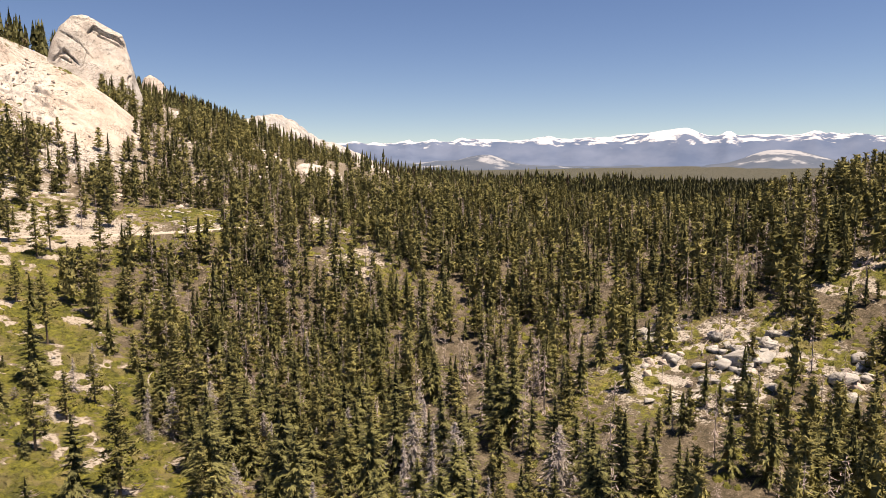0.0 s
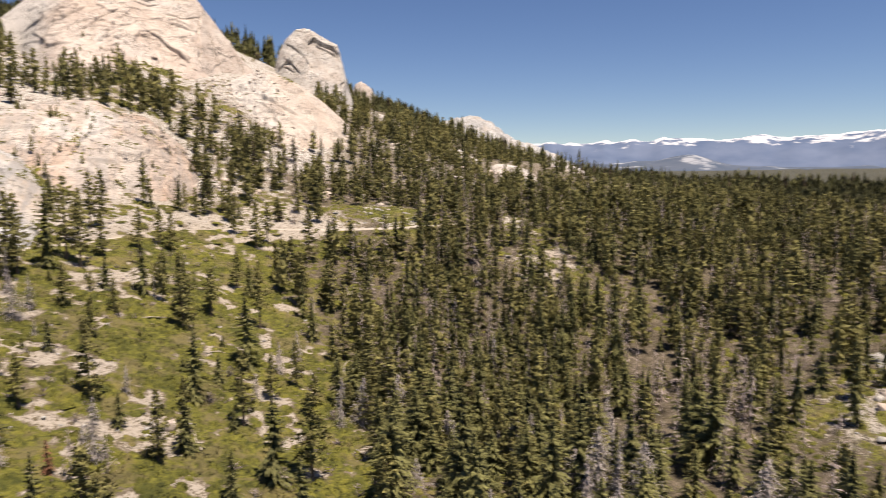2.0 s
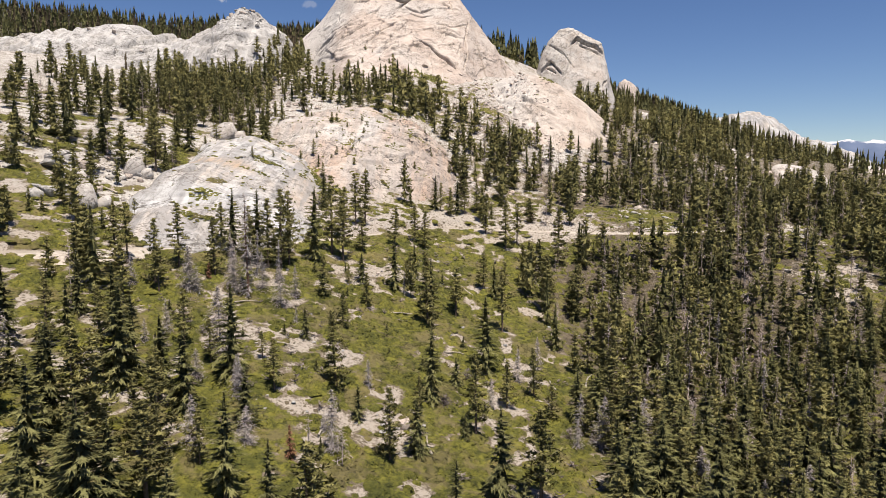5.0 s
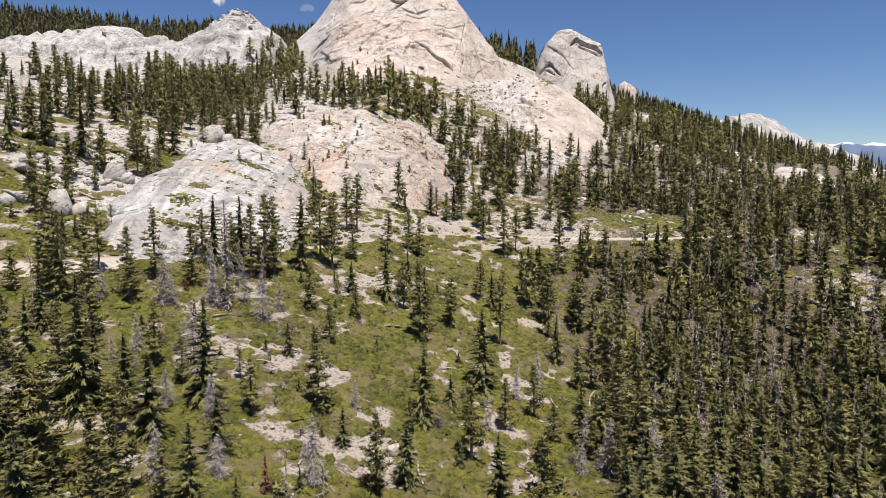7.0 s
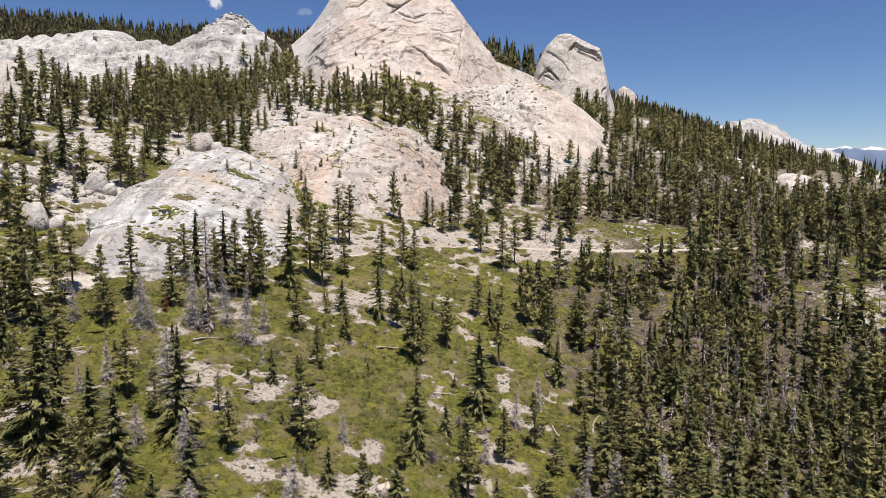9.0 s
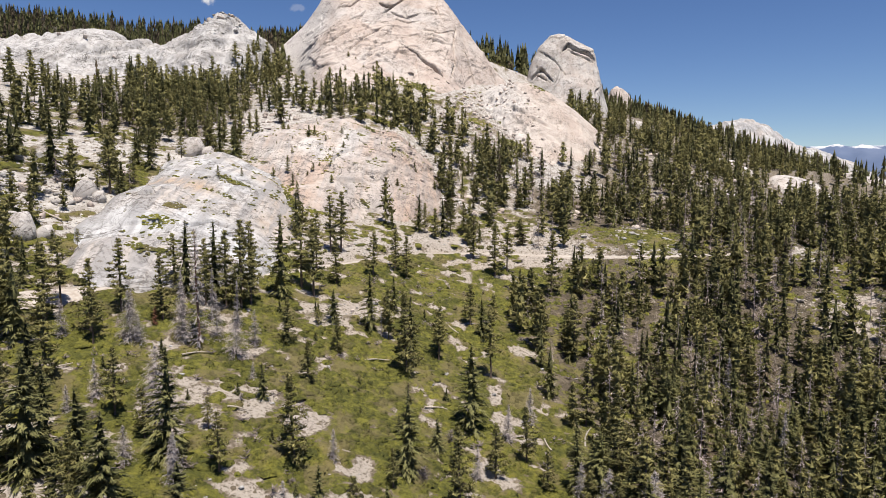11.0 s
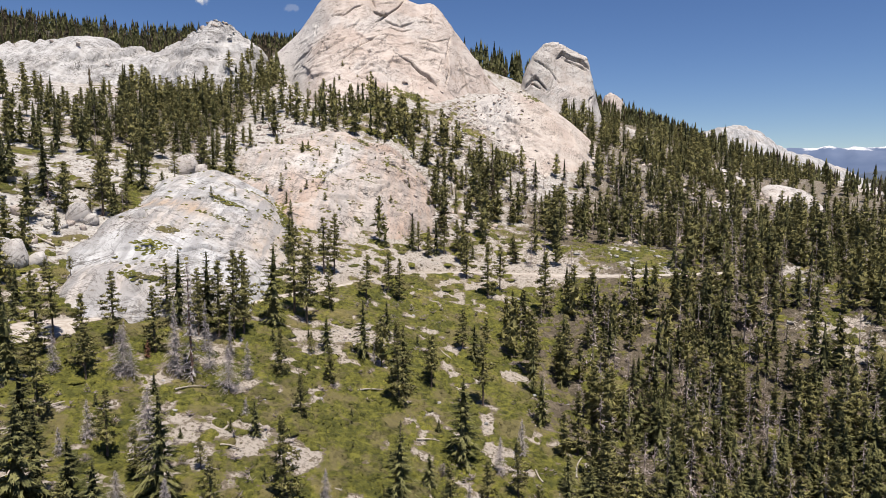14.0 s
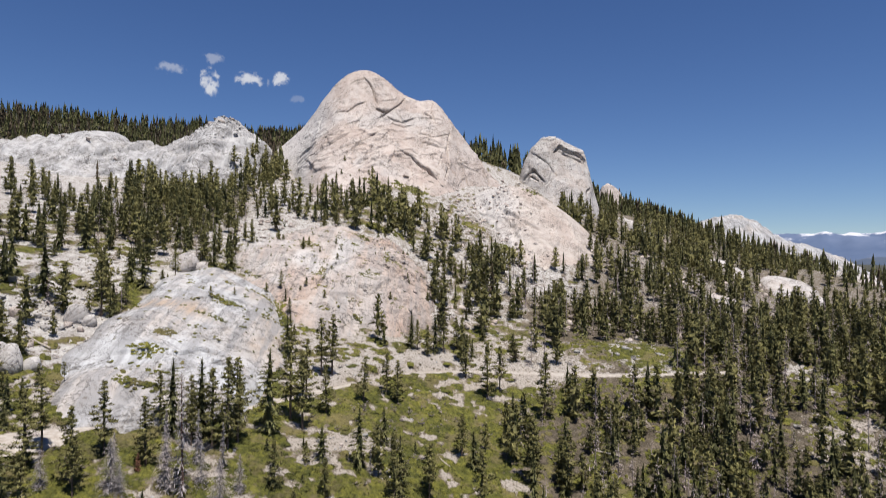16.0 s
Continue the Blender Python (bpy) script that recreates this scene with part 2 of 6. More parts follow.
def shoulder(x, y):
    z = crest_rock(x, y, ((-6, 150), (22, 172), (44, 187), (64, 197), (82, 198), (104, 187), (129, 169), (155, 144), (176, 114), (195, 85)),
                   668 - 0.30 * (x - 60), ((0, 0), (18, 5), (45, 22), (76, 46), (105, 68), (150, 96)), 0.9)
    d = 3.0 * fbm(x, y, 42, 2, 41) + 0.4 * fbm(x, z, 9, 3, 42) + 0.15 * fbm(x, z, 3, 2, 44) + ledges(x, z + 0.5 * x, 18, 1.3, 43)
    broken = smooth(98, 72, x)
    d = d + broken * (2.6 * np.abs(fbm(x, z, 7, 3, 46)) + ledges(x, z - 0.3 * x, 6, 1.8, 47) - 1.5)
    d = d + seam(x, z, ((66, 168), (80, 160), (97, 148)), 1.2, 3, 1.5) + seam(x, z, ((164, 130), (150, 118), (138, 102)), 1.2, 3, 2)
    return z, d + cracks(x, z, (30, 105, 110, 190), 22, -40, 18, 0.9, 1.8, 5) + cracks(x, z, (100, 175, 100, 180), 12, -40, 24, 0.8, 1.4, 9)


def bulge(x, y, cx, cy, rx, ry, rise, turn=0.0, seed=50, power=2.6, rough=0.8):
    """A bare whaleback of rock that swells out of the slope."""
    c, s = math.cos(radians(turn)), math.sin(radians(turn))
    u, v = ((x - cx) * c + (y - cy) * s) / rx, (-(x - cx) * s + (y - cy) * c) / ry
    wob = 0.2 * fbm(x, y, 26, 3, seed)
    r = (np.abs(u) ** power + np.abs(v) ** power) ** (1 / power) + wob
    cap = np.where(r < 1, 1 - r ** 3, -(r - 1) * 4)
    d = ledges(x, y, 17, 0.8 * rough, seed + 3) * smooth(1.05, 0.85, r) + 1.2 * rough * fbm(x, y, 19, 2, seed + 1) + 0.16 * rough * fbm(x, y, 4, 3, seed + 2)
    return land(x, y, False) + rise * cap, d


def slab(x, y):
    z, d = bulge(x, y, -93, 301, 33, 74, 12, turn=2, seed=51, power=3.2, rough=0.5)
    for pts, width, depth, lip in ((((-120, 281), (-106, 286), (-92, 278), (-76, 283), (-62, 298)), 0.8, 1.8, 0.7), (((-90, 262), (-84, 268), (-76, 266), (-66, 276)), 0.9, 2.6, 0.8), (((-110, 258), (-98, 263), (-92, 256)), 0.8, 1.2, 0.9), (((-104, 330), (-88, 322), (-70, 332)), 0.9, 1.3, 1.0), (((-84, 268), (-78, 274), (-70, 276)), 1.2, 2.0, 1.2)):
        d = d + seam(x, y, pts, width, depth, lip)
    return z, d + cracks(x, y, (-125, -60, 245, 370), 22, 30, 15, 0.75, 1.0, 6)


def mid_rock(x, y):
    z, d = bulge(x, y, -50, 428, 54, 76, 13, turn=-4, seed=55, power=2.6, rough=1.3)
    east = smooth(-45, -15, x)
    d = d + east * (1.8 * np.abs(fbm(x, y, 9, 3, 58)) + ledges(x, y, 7, 1.6, 59))
    d = d + seam(x, y, ((-58, 372), (-52, 400), (-40, 428)), 1.2, 2.2, 1.6) + seam(x, y, ((-30, 385), (-20, 410), (-24, 440)), 1.2, 2.2, 1.6)
    return z, d + cracks(x, y, (-100, 0, 360, 500), 44, 55, 18, 0.9, 1.4, 7)


def left_ridge(x, y):
    z = crest_rock(x, y, ((-560, 225), (-446, 243), (-417, 245), (-382, 253), (-329, 259), (-303, 244), (-270, 242), (-241, 251), (-216, 266), (-205, 272), (-196, 264), (-180, 250), (-160, 225)),
                   742 + 0 * x, ((0, 0), (20, 4), (45, 14), (100, 58), (160, 92), (230, 120)))
    d = 4.5 * fbm(x, y, 60, 3, 61) + 1.6 * fbm(x, z, 14, 3, 62) + ledges(x, z, 17, 4.2, 64) + ledges(x, z + 0.3 * x, 8, 2.4, 65) + 1.2 * np.abs(fbm(x, z, 6, 3, 66)) + 5 * np.abs(fbm(x, z, 8, 3, 63)) * smooth(-250, -215, x)
    return z, d + cracks(x, z, (-500, -170, 150, 270), 46, 18, 40, 1.6, 3.8, 8)


def white_peak(x, y):
    z = crest_rock(x, y, ((380, 150), (411, 182), (438, 193), (460, 197), (473, 201), (486, 195), (499, 189), (530, 167), (560, 158), (620, 140), (680, 105)),
                   1062 + 0 * x, ((0, 0), (20, 4), (50, 18), (120, 62), (200, 110)), 1.0)
    return z, 4 * fbm(x, y, 45, 3, 71) + 3.4 * fbm(x, z, 13, 3, 72) + ledges(x, z, 14, 3.5, 73) + 3 * np.abs(fbm(x, z, 9, 3, 74)) * smooth(455, 490, x)


def low_slab(x, y):
    return bulge(x, y, 350, 664, 26, 52, 8, turn=-20, seed=75, rough=1.8)


def low_slab_b(x, y):
    return bulge(x, y, 298, 700, 20, 20, 7, turn=10, seed=78, rough=1.8)


def low_slab_c(x, y):
    return bulge(x, y, 229, 545, 15, 14, 4, turn=20, seed=81, rough=1.8)


def gully_rock(x, y):
    return bulge(x, y, 240, 775, 11, 62, 7, turn=2, seed=84, rough=2.0)


def ridge_strip(x, y):
    return bulge(x, y, 545, 900, 26, 160, 6, turn=-22, seed=87, rough=2.2)


def ridge_knob(x, y):
    z = crest_rock(x, y, ((238, 205), (249, 226), (255, 236), (262, 240), (268, 236), (280, 224), (292, 200)), 1000 + 0 * x, ((0, 0), (4, 3), (12, 16), (30, 52)))
    return z, 1.5 * fbm(x, z, 12, 3, 89) + ledges(x, z, 9, 2.0, 90)


ROCKS = [
    ("granite_dome", great_dome, (-235, 110, 575, 800), 0.66, "great pale granite dome with dark diagonal cracks", "dome"),
    ("granite_dome", split_dome, (92, 232, 705, 850), 0.62, "blocky pale granite dome with an overhung cap", "dome"),
    ("granite_shoulder", shoulder, (-8, 200, 470, 692), 1.0, "tan granite shoulder falling away below the domes", "rock"),
    ("granite_slab", slab, (-140, -48, 216, 388), 0.7, "smooth white granite slab with grey streaks above the road", "rock"),
    ("granite_outcrop", mid_rock, (-112, 12, 340, 512), 0.9, "rough pinkish granite outcrop below the great dome", "rock"),
    ("granite_ridge", left_ridge, (-560, -150, 590, 780), 2.0, "long bare white granite ridge with a rubbly knob", "rock"),
    ("granite_peak", white_peak, (370, 690, 900, 1100), 2.6, "distant white granite peak on the wooded ridge", "rock"),
    ("granite_slab", low_slab, (300, 400, 600, 726), 1.8, "bare pale granite slab among the trees", "rock"),
    ("granite_slab", low_slab_b, (268, 328, 670, 730), 1.6, "bare pale granite slab among the trees", "rock"),
    ("granite_slab", low_slab_c, (206, 252, 522, 568), 1.4, "small bare granite slab among tall conifers", "rock"),
    ("granite_slab", gully_rock, (222, 258, 700, 850), 1.8, "broken white granite rib running down the wooded ridge", "rock"),
    ("granite_slab", ridge_strip, (440, 650, 730, 1070), 3.0, "long bare granite slope at the end of the ridge", "rock"),
    ("granite_outcrop", ridge_knob, (232, 294, 968, 1024), 1.5, "tan granite knob standing above the ridge's trees", "rock"),
]


def rock_top(x, y):
    """The highest rock at (x, y), or far below where there is none."""
    x, y = np.asarray(x, float), np.asarray(y, float)
    best = np.full(x.shape, -1e3)
    for _, fn, (x0, x1, y0, y1), _, _, _ in ROCKS:
        m = (x > x0) & (x < x1) & (y > y0) & (y < y1)
        if m.any():
            best[m] = np.maximum(best[m], sum(fn(x[m], y[m])))
    return best


# ==== what covers the ground
def blob(x, y, cx, cy, rx, ry, turn=0.0):
    c, s = math.cos(radians(turn)), math.sin(radians(turn))
    u, v = ((x - cx) * c + (y - cy) * s) / rx, (-(x - cx) * s + (y - cy) * c) / ry
    return np.exp(-(u * u + v * v) ** 1.5)


def forest_edge(y):
    """x of the line between the open slope and the dense wood."""
    return curve(((0, 30), (120, 34), (160, 40), (215, 47), (254, 36), (290, 36), (330, 60), (360, 90), (420, 60), (520, 60)), np.clip(y, 0, 520))


def cover(x, y):
    """Weights 0 to 1 of (low green shrubs, bare pale ground, wooded ground)."""
    n1, n2, n3 = fbm(x, y, 22, 4, 91, 0.65), fbm(x, y, 5.2, 3, 92, 0.7), fbm(x, y, 150, 3, 93)
    wood = smooth(-9, 17, x - forest_edge(y) + 17 * n1)
    wood = np.where(y > 360, np.maximum(wood * smooth(520, 440, y), 0.15), wood)
    above = smooth(-6, 14, y - road_line(np.clip(x, -180, 230)))
    west = smooth(-88, -112, x)
    bias = 0.29 - (0.36 + 0.16 * smooth(420, 470, y)) * above - 0.22 * west * (1 - above) - 0.12 * smooth(360, 420, y) + 0.12 * west * above * smooth(300, 250, y) - 0.45 * blob(x, y, -152, 284, 24, 22)
    for cx, cy, rx, ry, w in ((-25, 246, 18, 13, 0.72), (-43, 146, 11, 8, 0.16), (-12, 156, 9, 14, 0.4), (-50, 138, 8, 6, 0.15), (0, 205, 5, 20, 0.4), (-30, 180, 6, 7, 0.4), (-75, 150, 12, 10, 0.35), (-70, 575, 60, 40, -0.35), (20, 340, 70, 24, 0.12), (62, 344, 46, 22, 0.45), (-320, 540, 130, 90, 0.4), (-190, 360, 60, 40, 0.2), (-130, 480, 30, 60, 0.5), (-105, 570, 45, 70, 0.5)):
        bias = bias - w * blob(x, y, cx, cy, rx, ry)
    shrub = (1 - wood) * smooth(-0.26, 0.26, 0.5 * n1 + 0.95 * n2 + bias - 0.05)
    bare = np.clip(1 - shrub, 0, 1) * (1 - wood)
    open_right = np.maximum.reduce([blob(x, y, 195, 88, 48, 50, 20), blob(x, y, 172, 285, 26, 26), blob(x, y, 112, 376, 34, 36), blob(x, y, 178, 345, 24, 34), 0.55 * blob(x, y, 124, 152, 24, 40, -20), blob(x, y, 262, 74, 30, 22), 0.7 * blob(x, y, 88, 314, 16, 14)])
    bare = np.maximum(bare, wood * open_right * smooth(-0.25, 0.2, n1 + n2 * 0.8 + 0.25))
    shrub = np.maximum(shrub, wood * open_right * smooth(0.05, 0.25, n1 * 0.6 - n2 * 0.7))
    shrub = np.maximum(shrub, wood * 0.85 * smooth(0.02, 0.3, 0.7 * n1 + 0.7 * n2) * smooth(150, 110, x) * smooth(100, 130, y) * smooth(420, 380, y))
    d = np.abs(y - road_line(np.clip(x, -180, 230)))
    on_road = np.where((x > -178) & (x < 150), 1 - smooth(2.6, 4.2 + 2.2 * smooth(-96, -110, x), d + 0.6 * n2), 0)
    up = y - road_line(np.clip(x, -180, 230))
    bank = smooth(-40, -15, x) * smooth(120, 90, x) * smooth(0, 3, up) * smooth(9 + 6 * n1, 3 + 6 * n1, up) * smooth(-0.35, 0.1, n2)
    bare = np.maximum(bare, bank)
    shrub = shrub * (1 - on_road) * (1 - bank)
    bare = np.maximum(bare * (1 - 0.2 * n3), on_road)
    return np.clip(shrub, 0, 1), np.clip(bare, 0, 1), np.clip(wood, 0, 1), on_road


# ==== materials
def material(name, rough=0.9):
    m = bpy.data.materials.new(name)
    m.use_nodes = True
    b = m.node_tree.nodes["Principled BSDF"]
    b.inputs["Roughness"].default_value = rough
    b.inputs["Specular IOR Level"].default_value = 0.25
    return m, m.node_tree, b


def node(nt, kind, **values):
    n = nt.nodes.new(kind)
    for k, v in values.items():
        k = k.replace("_", " ")
        n.inputs[k].default_value = v
    return n


def place(nt, scale=(1, 1, 1)):
    g = nt.nodes.new("ShaderNodeNewGeometry")
    mp = nt.nodes.new("ShaderNodeMapping")
    mp.inputs["Scale"].default_value = scale
    nt.links.new(g.outputs["Position"], mp.inputs["Vector"])
    return mp.outputs[0]


def noise_tex(nt, vec, scale, detail=5, rough=0.55, distort=0.0):
    n = node(nt, "ShaderNodeTexNoise", Scale=scale, Detail=detail, Roughness=rough, Distortion=distort)
    nt.links.new(vec, n.inputs["Vector"])
    return n.outputs[0]


def ramp(nt, fac, stops):
    r = nt.nodes.new("ShaderNodeValToRGB")
    e = r.color_ramp.elements
    while len(e) < len(stops):
        e.new(0.5)
    for el, (p, c) in zip(e, stops):
        el.position, el.color = p, (*c, 1) if len(c) == 3 else c
    nt.links.new(fac, r.inputs[0])
    return r.outputs[0]


def mix(nt, fac, a, b, kind="MIX"):
    m = nt.nodes.new("ShaderNodeMix")
    m.data_type, m.blend_type = "RGBA", kind
    for sock, v in ((m.inputs[0], fac), (m.inputs[6], a), (m.inputs[7], b)):
        if isinstance(v, bpy.types.NodeSocket):
            nt.links.new(v, sock)
        else:
            sock.default_value = v if isinstance(v, float) else (*v, 1)
    return m.outputs[2]


def math_node(nt, op, a, b=0.0, clamp=False):
    m = nt.nodes.new("ShaderNodeMath")
    m.operation, m.use_clamp = op, clamp
    for sock, v in zip(m.inputs, (a, b)):
        if isinstance(v, bpy.types.NodeSocket):
            nt.links.new(v, sock)
        else:
            sock.default_value = v
    return m.outputs[0]


def attr(nt, name):
    a = nt.nodes.new("ShaderNodeAttribute")
    a.attribute_name = name
    return a.outputs["Fac"]


def bump(nt, bsdf, height, strength=0.5, distance=0.3):
    b = node(nt, "ShaderNodeBump", Strength=strength, Distance=distance)
    nt.links.new(height, b.inputs["Height"])
    nt.links.new(b.outputs[0], bsdf.inputs["Normal"])


def flake_lines(nt, stretch, turn, lo, hi):
    """Long thin lines, the edges of rock sheets, all at about one tilt."""
    g = nt.nodes.new("ShaderNodeNewGeometry")
    spin = nt.nodes.new("ShaderNodeVectorRotate")
    spin.rotation_type = "Y_AXIS"
    spin.inputs["Angle"].default_value = radians(turn)
    nt.links.new(g.outputs["Position"], spin.inputs["Vector"])
    mp = nt.nodes.new("ShaderNodeMapping")
    mp.inputs["Scale"].default_value = stretch
    nt.links.new(spin.outputs[0], mp.inputs["Vector"])
    n = noise_tex(nt, mp.outputs[0], 1.0, 5, 0.55, 0.8)
    mid_ = 0.5 * (lo + hi)
    return ramp(nt, n, ((lo, (0, 0, 0)), (mid_ - 0.002, (1, 1, 1)), (mid_ + 0.002, (1, 1, 1)), (hi, (0, 0, 0))))


def granite(name, pale, dark, stain, stain_amount=0.5, streak=0.5, crack=0.8, block=0.035, rubbly=0.5, tilt=35):
    m, nt, b = material(name, 0.85)
    p = place(nt)
    big, mid, fine = noise_tex(nt, p, 0.03, 5, 0.6), noise_tex(nt, p, 0.16, 6, 0.65), noise_tex(nt, p, 0.8, 4, 0.7)
    rough_patch = ramp(nt, noise_tex(nt, place(nt, (1, 1, 1.6)), 0.045, 4, 0.6), ((0.43, (0, 0, 0)), (0.58, (1, 1, 1))))
    col = mix(nt, ramp(nt, mid, ((0.36, (0, 0, 0)), (0.54, (1, 1, 1)))), dark, pale)
    tint = math_node(nt, "ADD", math_node(nt, "MULTIPLY", ramp(nt, big, ((0.47, (0, 0, 0)), (0.60, (1, 1, 1)))), stain_amount), math_node(nt, "MULTIPLY", attr(nt, "stain"), 0.85), True)
    col = mix(nt, tint, col, stain)
    col = mix(nt, math_node(nt, "MULTIPLY", attr(nt, "bleach"), 0.8), col, (0.50, 0.48, 0.46))
    # rain streaks run down the face, flakes and lichen across it
    run = noise_tex(nt, place(nt, (0.30, 0.020, 0.018)), 1.0, 4, 0.6, 0.25)
    col = mix(nt, math_node(nt, "MULTIPLY", ramp(nt, run, ((0.43, (0, 0, 0)), (0.57, (1, 1, 1)))), streak), col, (0.23, 0.228, 0.23), "MIX")
    chips = math_node(nt, "MULTIPLY", ramp(nt, fine, ((0.38, (1, 1, 1)), (0.47, (0, 0, 0)))), math_node(nt, "ADD", math_node(nt, "MULTIPLY", rough_patch, 1 - rubbly * 0.5), rubbly * 0.5))
    col = mix(nt, math_node(nt, "MULTIPLY", chips, 0.8), col, (0.14, 0.12, 0.10))
    fleck = ramp(nt, noise_tex(nt, place(nt, (0.42, 0.42, 0.7)), 1.0, 3, 0.6), ((0.63, (0, 0, 0)), (0.67, (1, 1, 1))))
    col = mix(nt, math_node(nt, "MULTIPLY", math_node(nt, "MULTIPLY", fleck, rough_patch), min(0.8, 0.2 + rubbly)), col, (0.07, 0.068, 0.045))
    flakes = noise_tex(nt, place(nt, (0.04, 0.04, 0.085)), 1.0, 6, 0.58, 1.4)
    line = ramp(nt, flakes, ((0.484, (0, 0, 0)), (0.496, (1, 1, 1)), (0.503, (1, 1, 1)), (0.512, (0, 0, 0))))
    line = math_node(nt, "MULTIPLY", line, math_node(nt, "ADD", math_node(nt, "MULTIPLY", rough_patch, 0.7), 0.3))
    some = ramp(nt, noise_tex(nt, p, 0.035, 3, 0.5), ((0.46, (0, 0, 0)), (0.56, (1, 1, 1))))
    slant = flake_lines(nt, (block * 0.7, block, block * 3.2), tilt, 0.488, 0.512)
    cross = flake_lines(nt, (block * 0.8, block * 1.4, block * 5.0), tilt - 75, 0.492, 0.508)
    line = math_node(nt, "MAXIMUM", line, math_node(nt, "MULTIPLY", math_node(nt, "MAXIMUM", slant, cross), some))
    col = mix(nt, math_node(nt, "MULTIPLY", line, crack), col, (0.075, 0.066, 0.06))
    nt.links.new(col, b.inputs["Base Color"])
    h = math_node(nt, "ADD", math_node(nt, "MULTIPLY", mid, 1.1), math_node(nt, "SUBTRACT", math_node(nt, "MULTIPLY", fine, 0.45), math_node(nt, "MULTIPLY", line, 0.9)))
    bump(nt, b, h, 0.55, 0.9)
    return m


GRANITE = granite("pale_granite", (0.475, 0.415, 0.372), (0.37, 0.312, 0.275), (0.375, 0.30, 0.255), 0.6, 0.10, 0.6, 0.03, 0.05)
GRANITE_TAN = granite("tan_granite", (0.455, 0.402, 0.357), (0.37, 0.316, 0.277), (0.385, 0.312, 0.265), 0.6, 0.10, 0.4, 0.03, 0.15, -40)
GRANITE_WHITE = granite("white_granite", (0.435, 0.438, 0.441), (0.325, 0.322, 0.316), (0.38, 0.285, 0.20), 0.35, 0.72, 0.7, 0.06, 0.15, 25)
GRANITE_CHALK = granite("chalky_granite", (0.48, 0.455, 0.43), (0.37, 0.338, 0.31), (0.40, 0.335, 0.285), 0.5, 0.18, 0.65, 0.04, 0.25)
GRANITE_PINK = granite("pink_granite", (0.425, 0.383, 0.347), (0.285, 0.241, 0.208), (0.38, 0.28, 0.22), 0.4, 0.4, 0.8, 0.07, 0.85, 50)
GRANITE_RIDGE = granite("ridge_granite", (0.445, 0.440, 0.434), (0.275, 0.266, 0.257), (0.335, 0.302, 0.27), 0.3, 0.35, 0.95, 0.05, 0.35, 10)
GRANITE_GREY = granite("grey_granite", (0.42, 0.41, 0.395), (0.26, 0.25, 0.24), (0.32, 0.275, 0.235), 0.3, 0.5, 0.8, 0.2, 0.6)


def brush_green(nt, p):
    """The colour of low evergreen brush: leaves, yellow tips, browned and deep green patches."""
    leafy, clump, patchy = noise_tex(nt, p, 2.4, 4, 0.7), noise_tex(nt, p, 0.55, 4, 0.6, 0.4), noise_tex(nt, p, 0.10, 5, 0.65, 0.5)
    green = mix(nt, ramp(nt, leafy, ((0.36, (0, 0, 0)), (0.64, (1, 1, 1)))), (0.062, 0.065, 0.013), (0.140, 0.138, 0.026))
    green = mix(nt, math_node(nt, "MULTIPLY", ramp(nt, clump, ((0.50, (0, 0, 0)), (0.64, (1, 1, 1)))), 0.6), green, (0.200, 0.190, 0.036))
    green = mix(nt, math_node(nt, "MULTIPLY", ramp(nt, clump, ((0.36, (1, 1, 1)), (0.48, (0, 0, 0)))), 0.75), green, (0.034, 0.038, 0.010))
    green = mix(nt, math_node(nt, "MULTIPLY", ramp(nt, patchy, ((0.51, (0, 0, 0)), (0.60, (1, 1, 1)))), 0.7), green, (0.158, 0.130, 0.066))
    return mix(nt, math_node(nt, "MULTIPLY", ramp(nt, patchy, ((0.36, (1, 1, 1)), (0.46, (0, 0, 0)))), 0.6), green, (0.052, 0.060, 0.014))


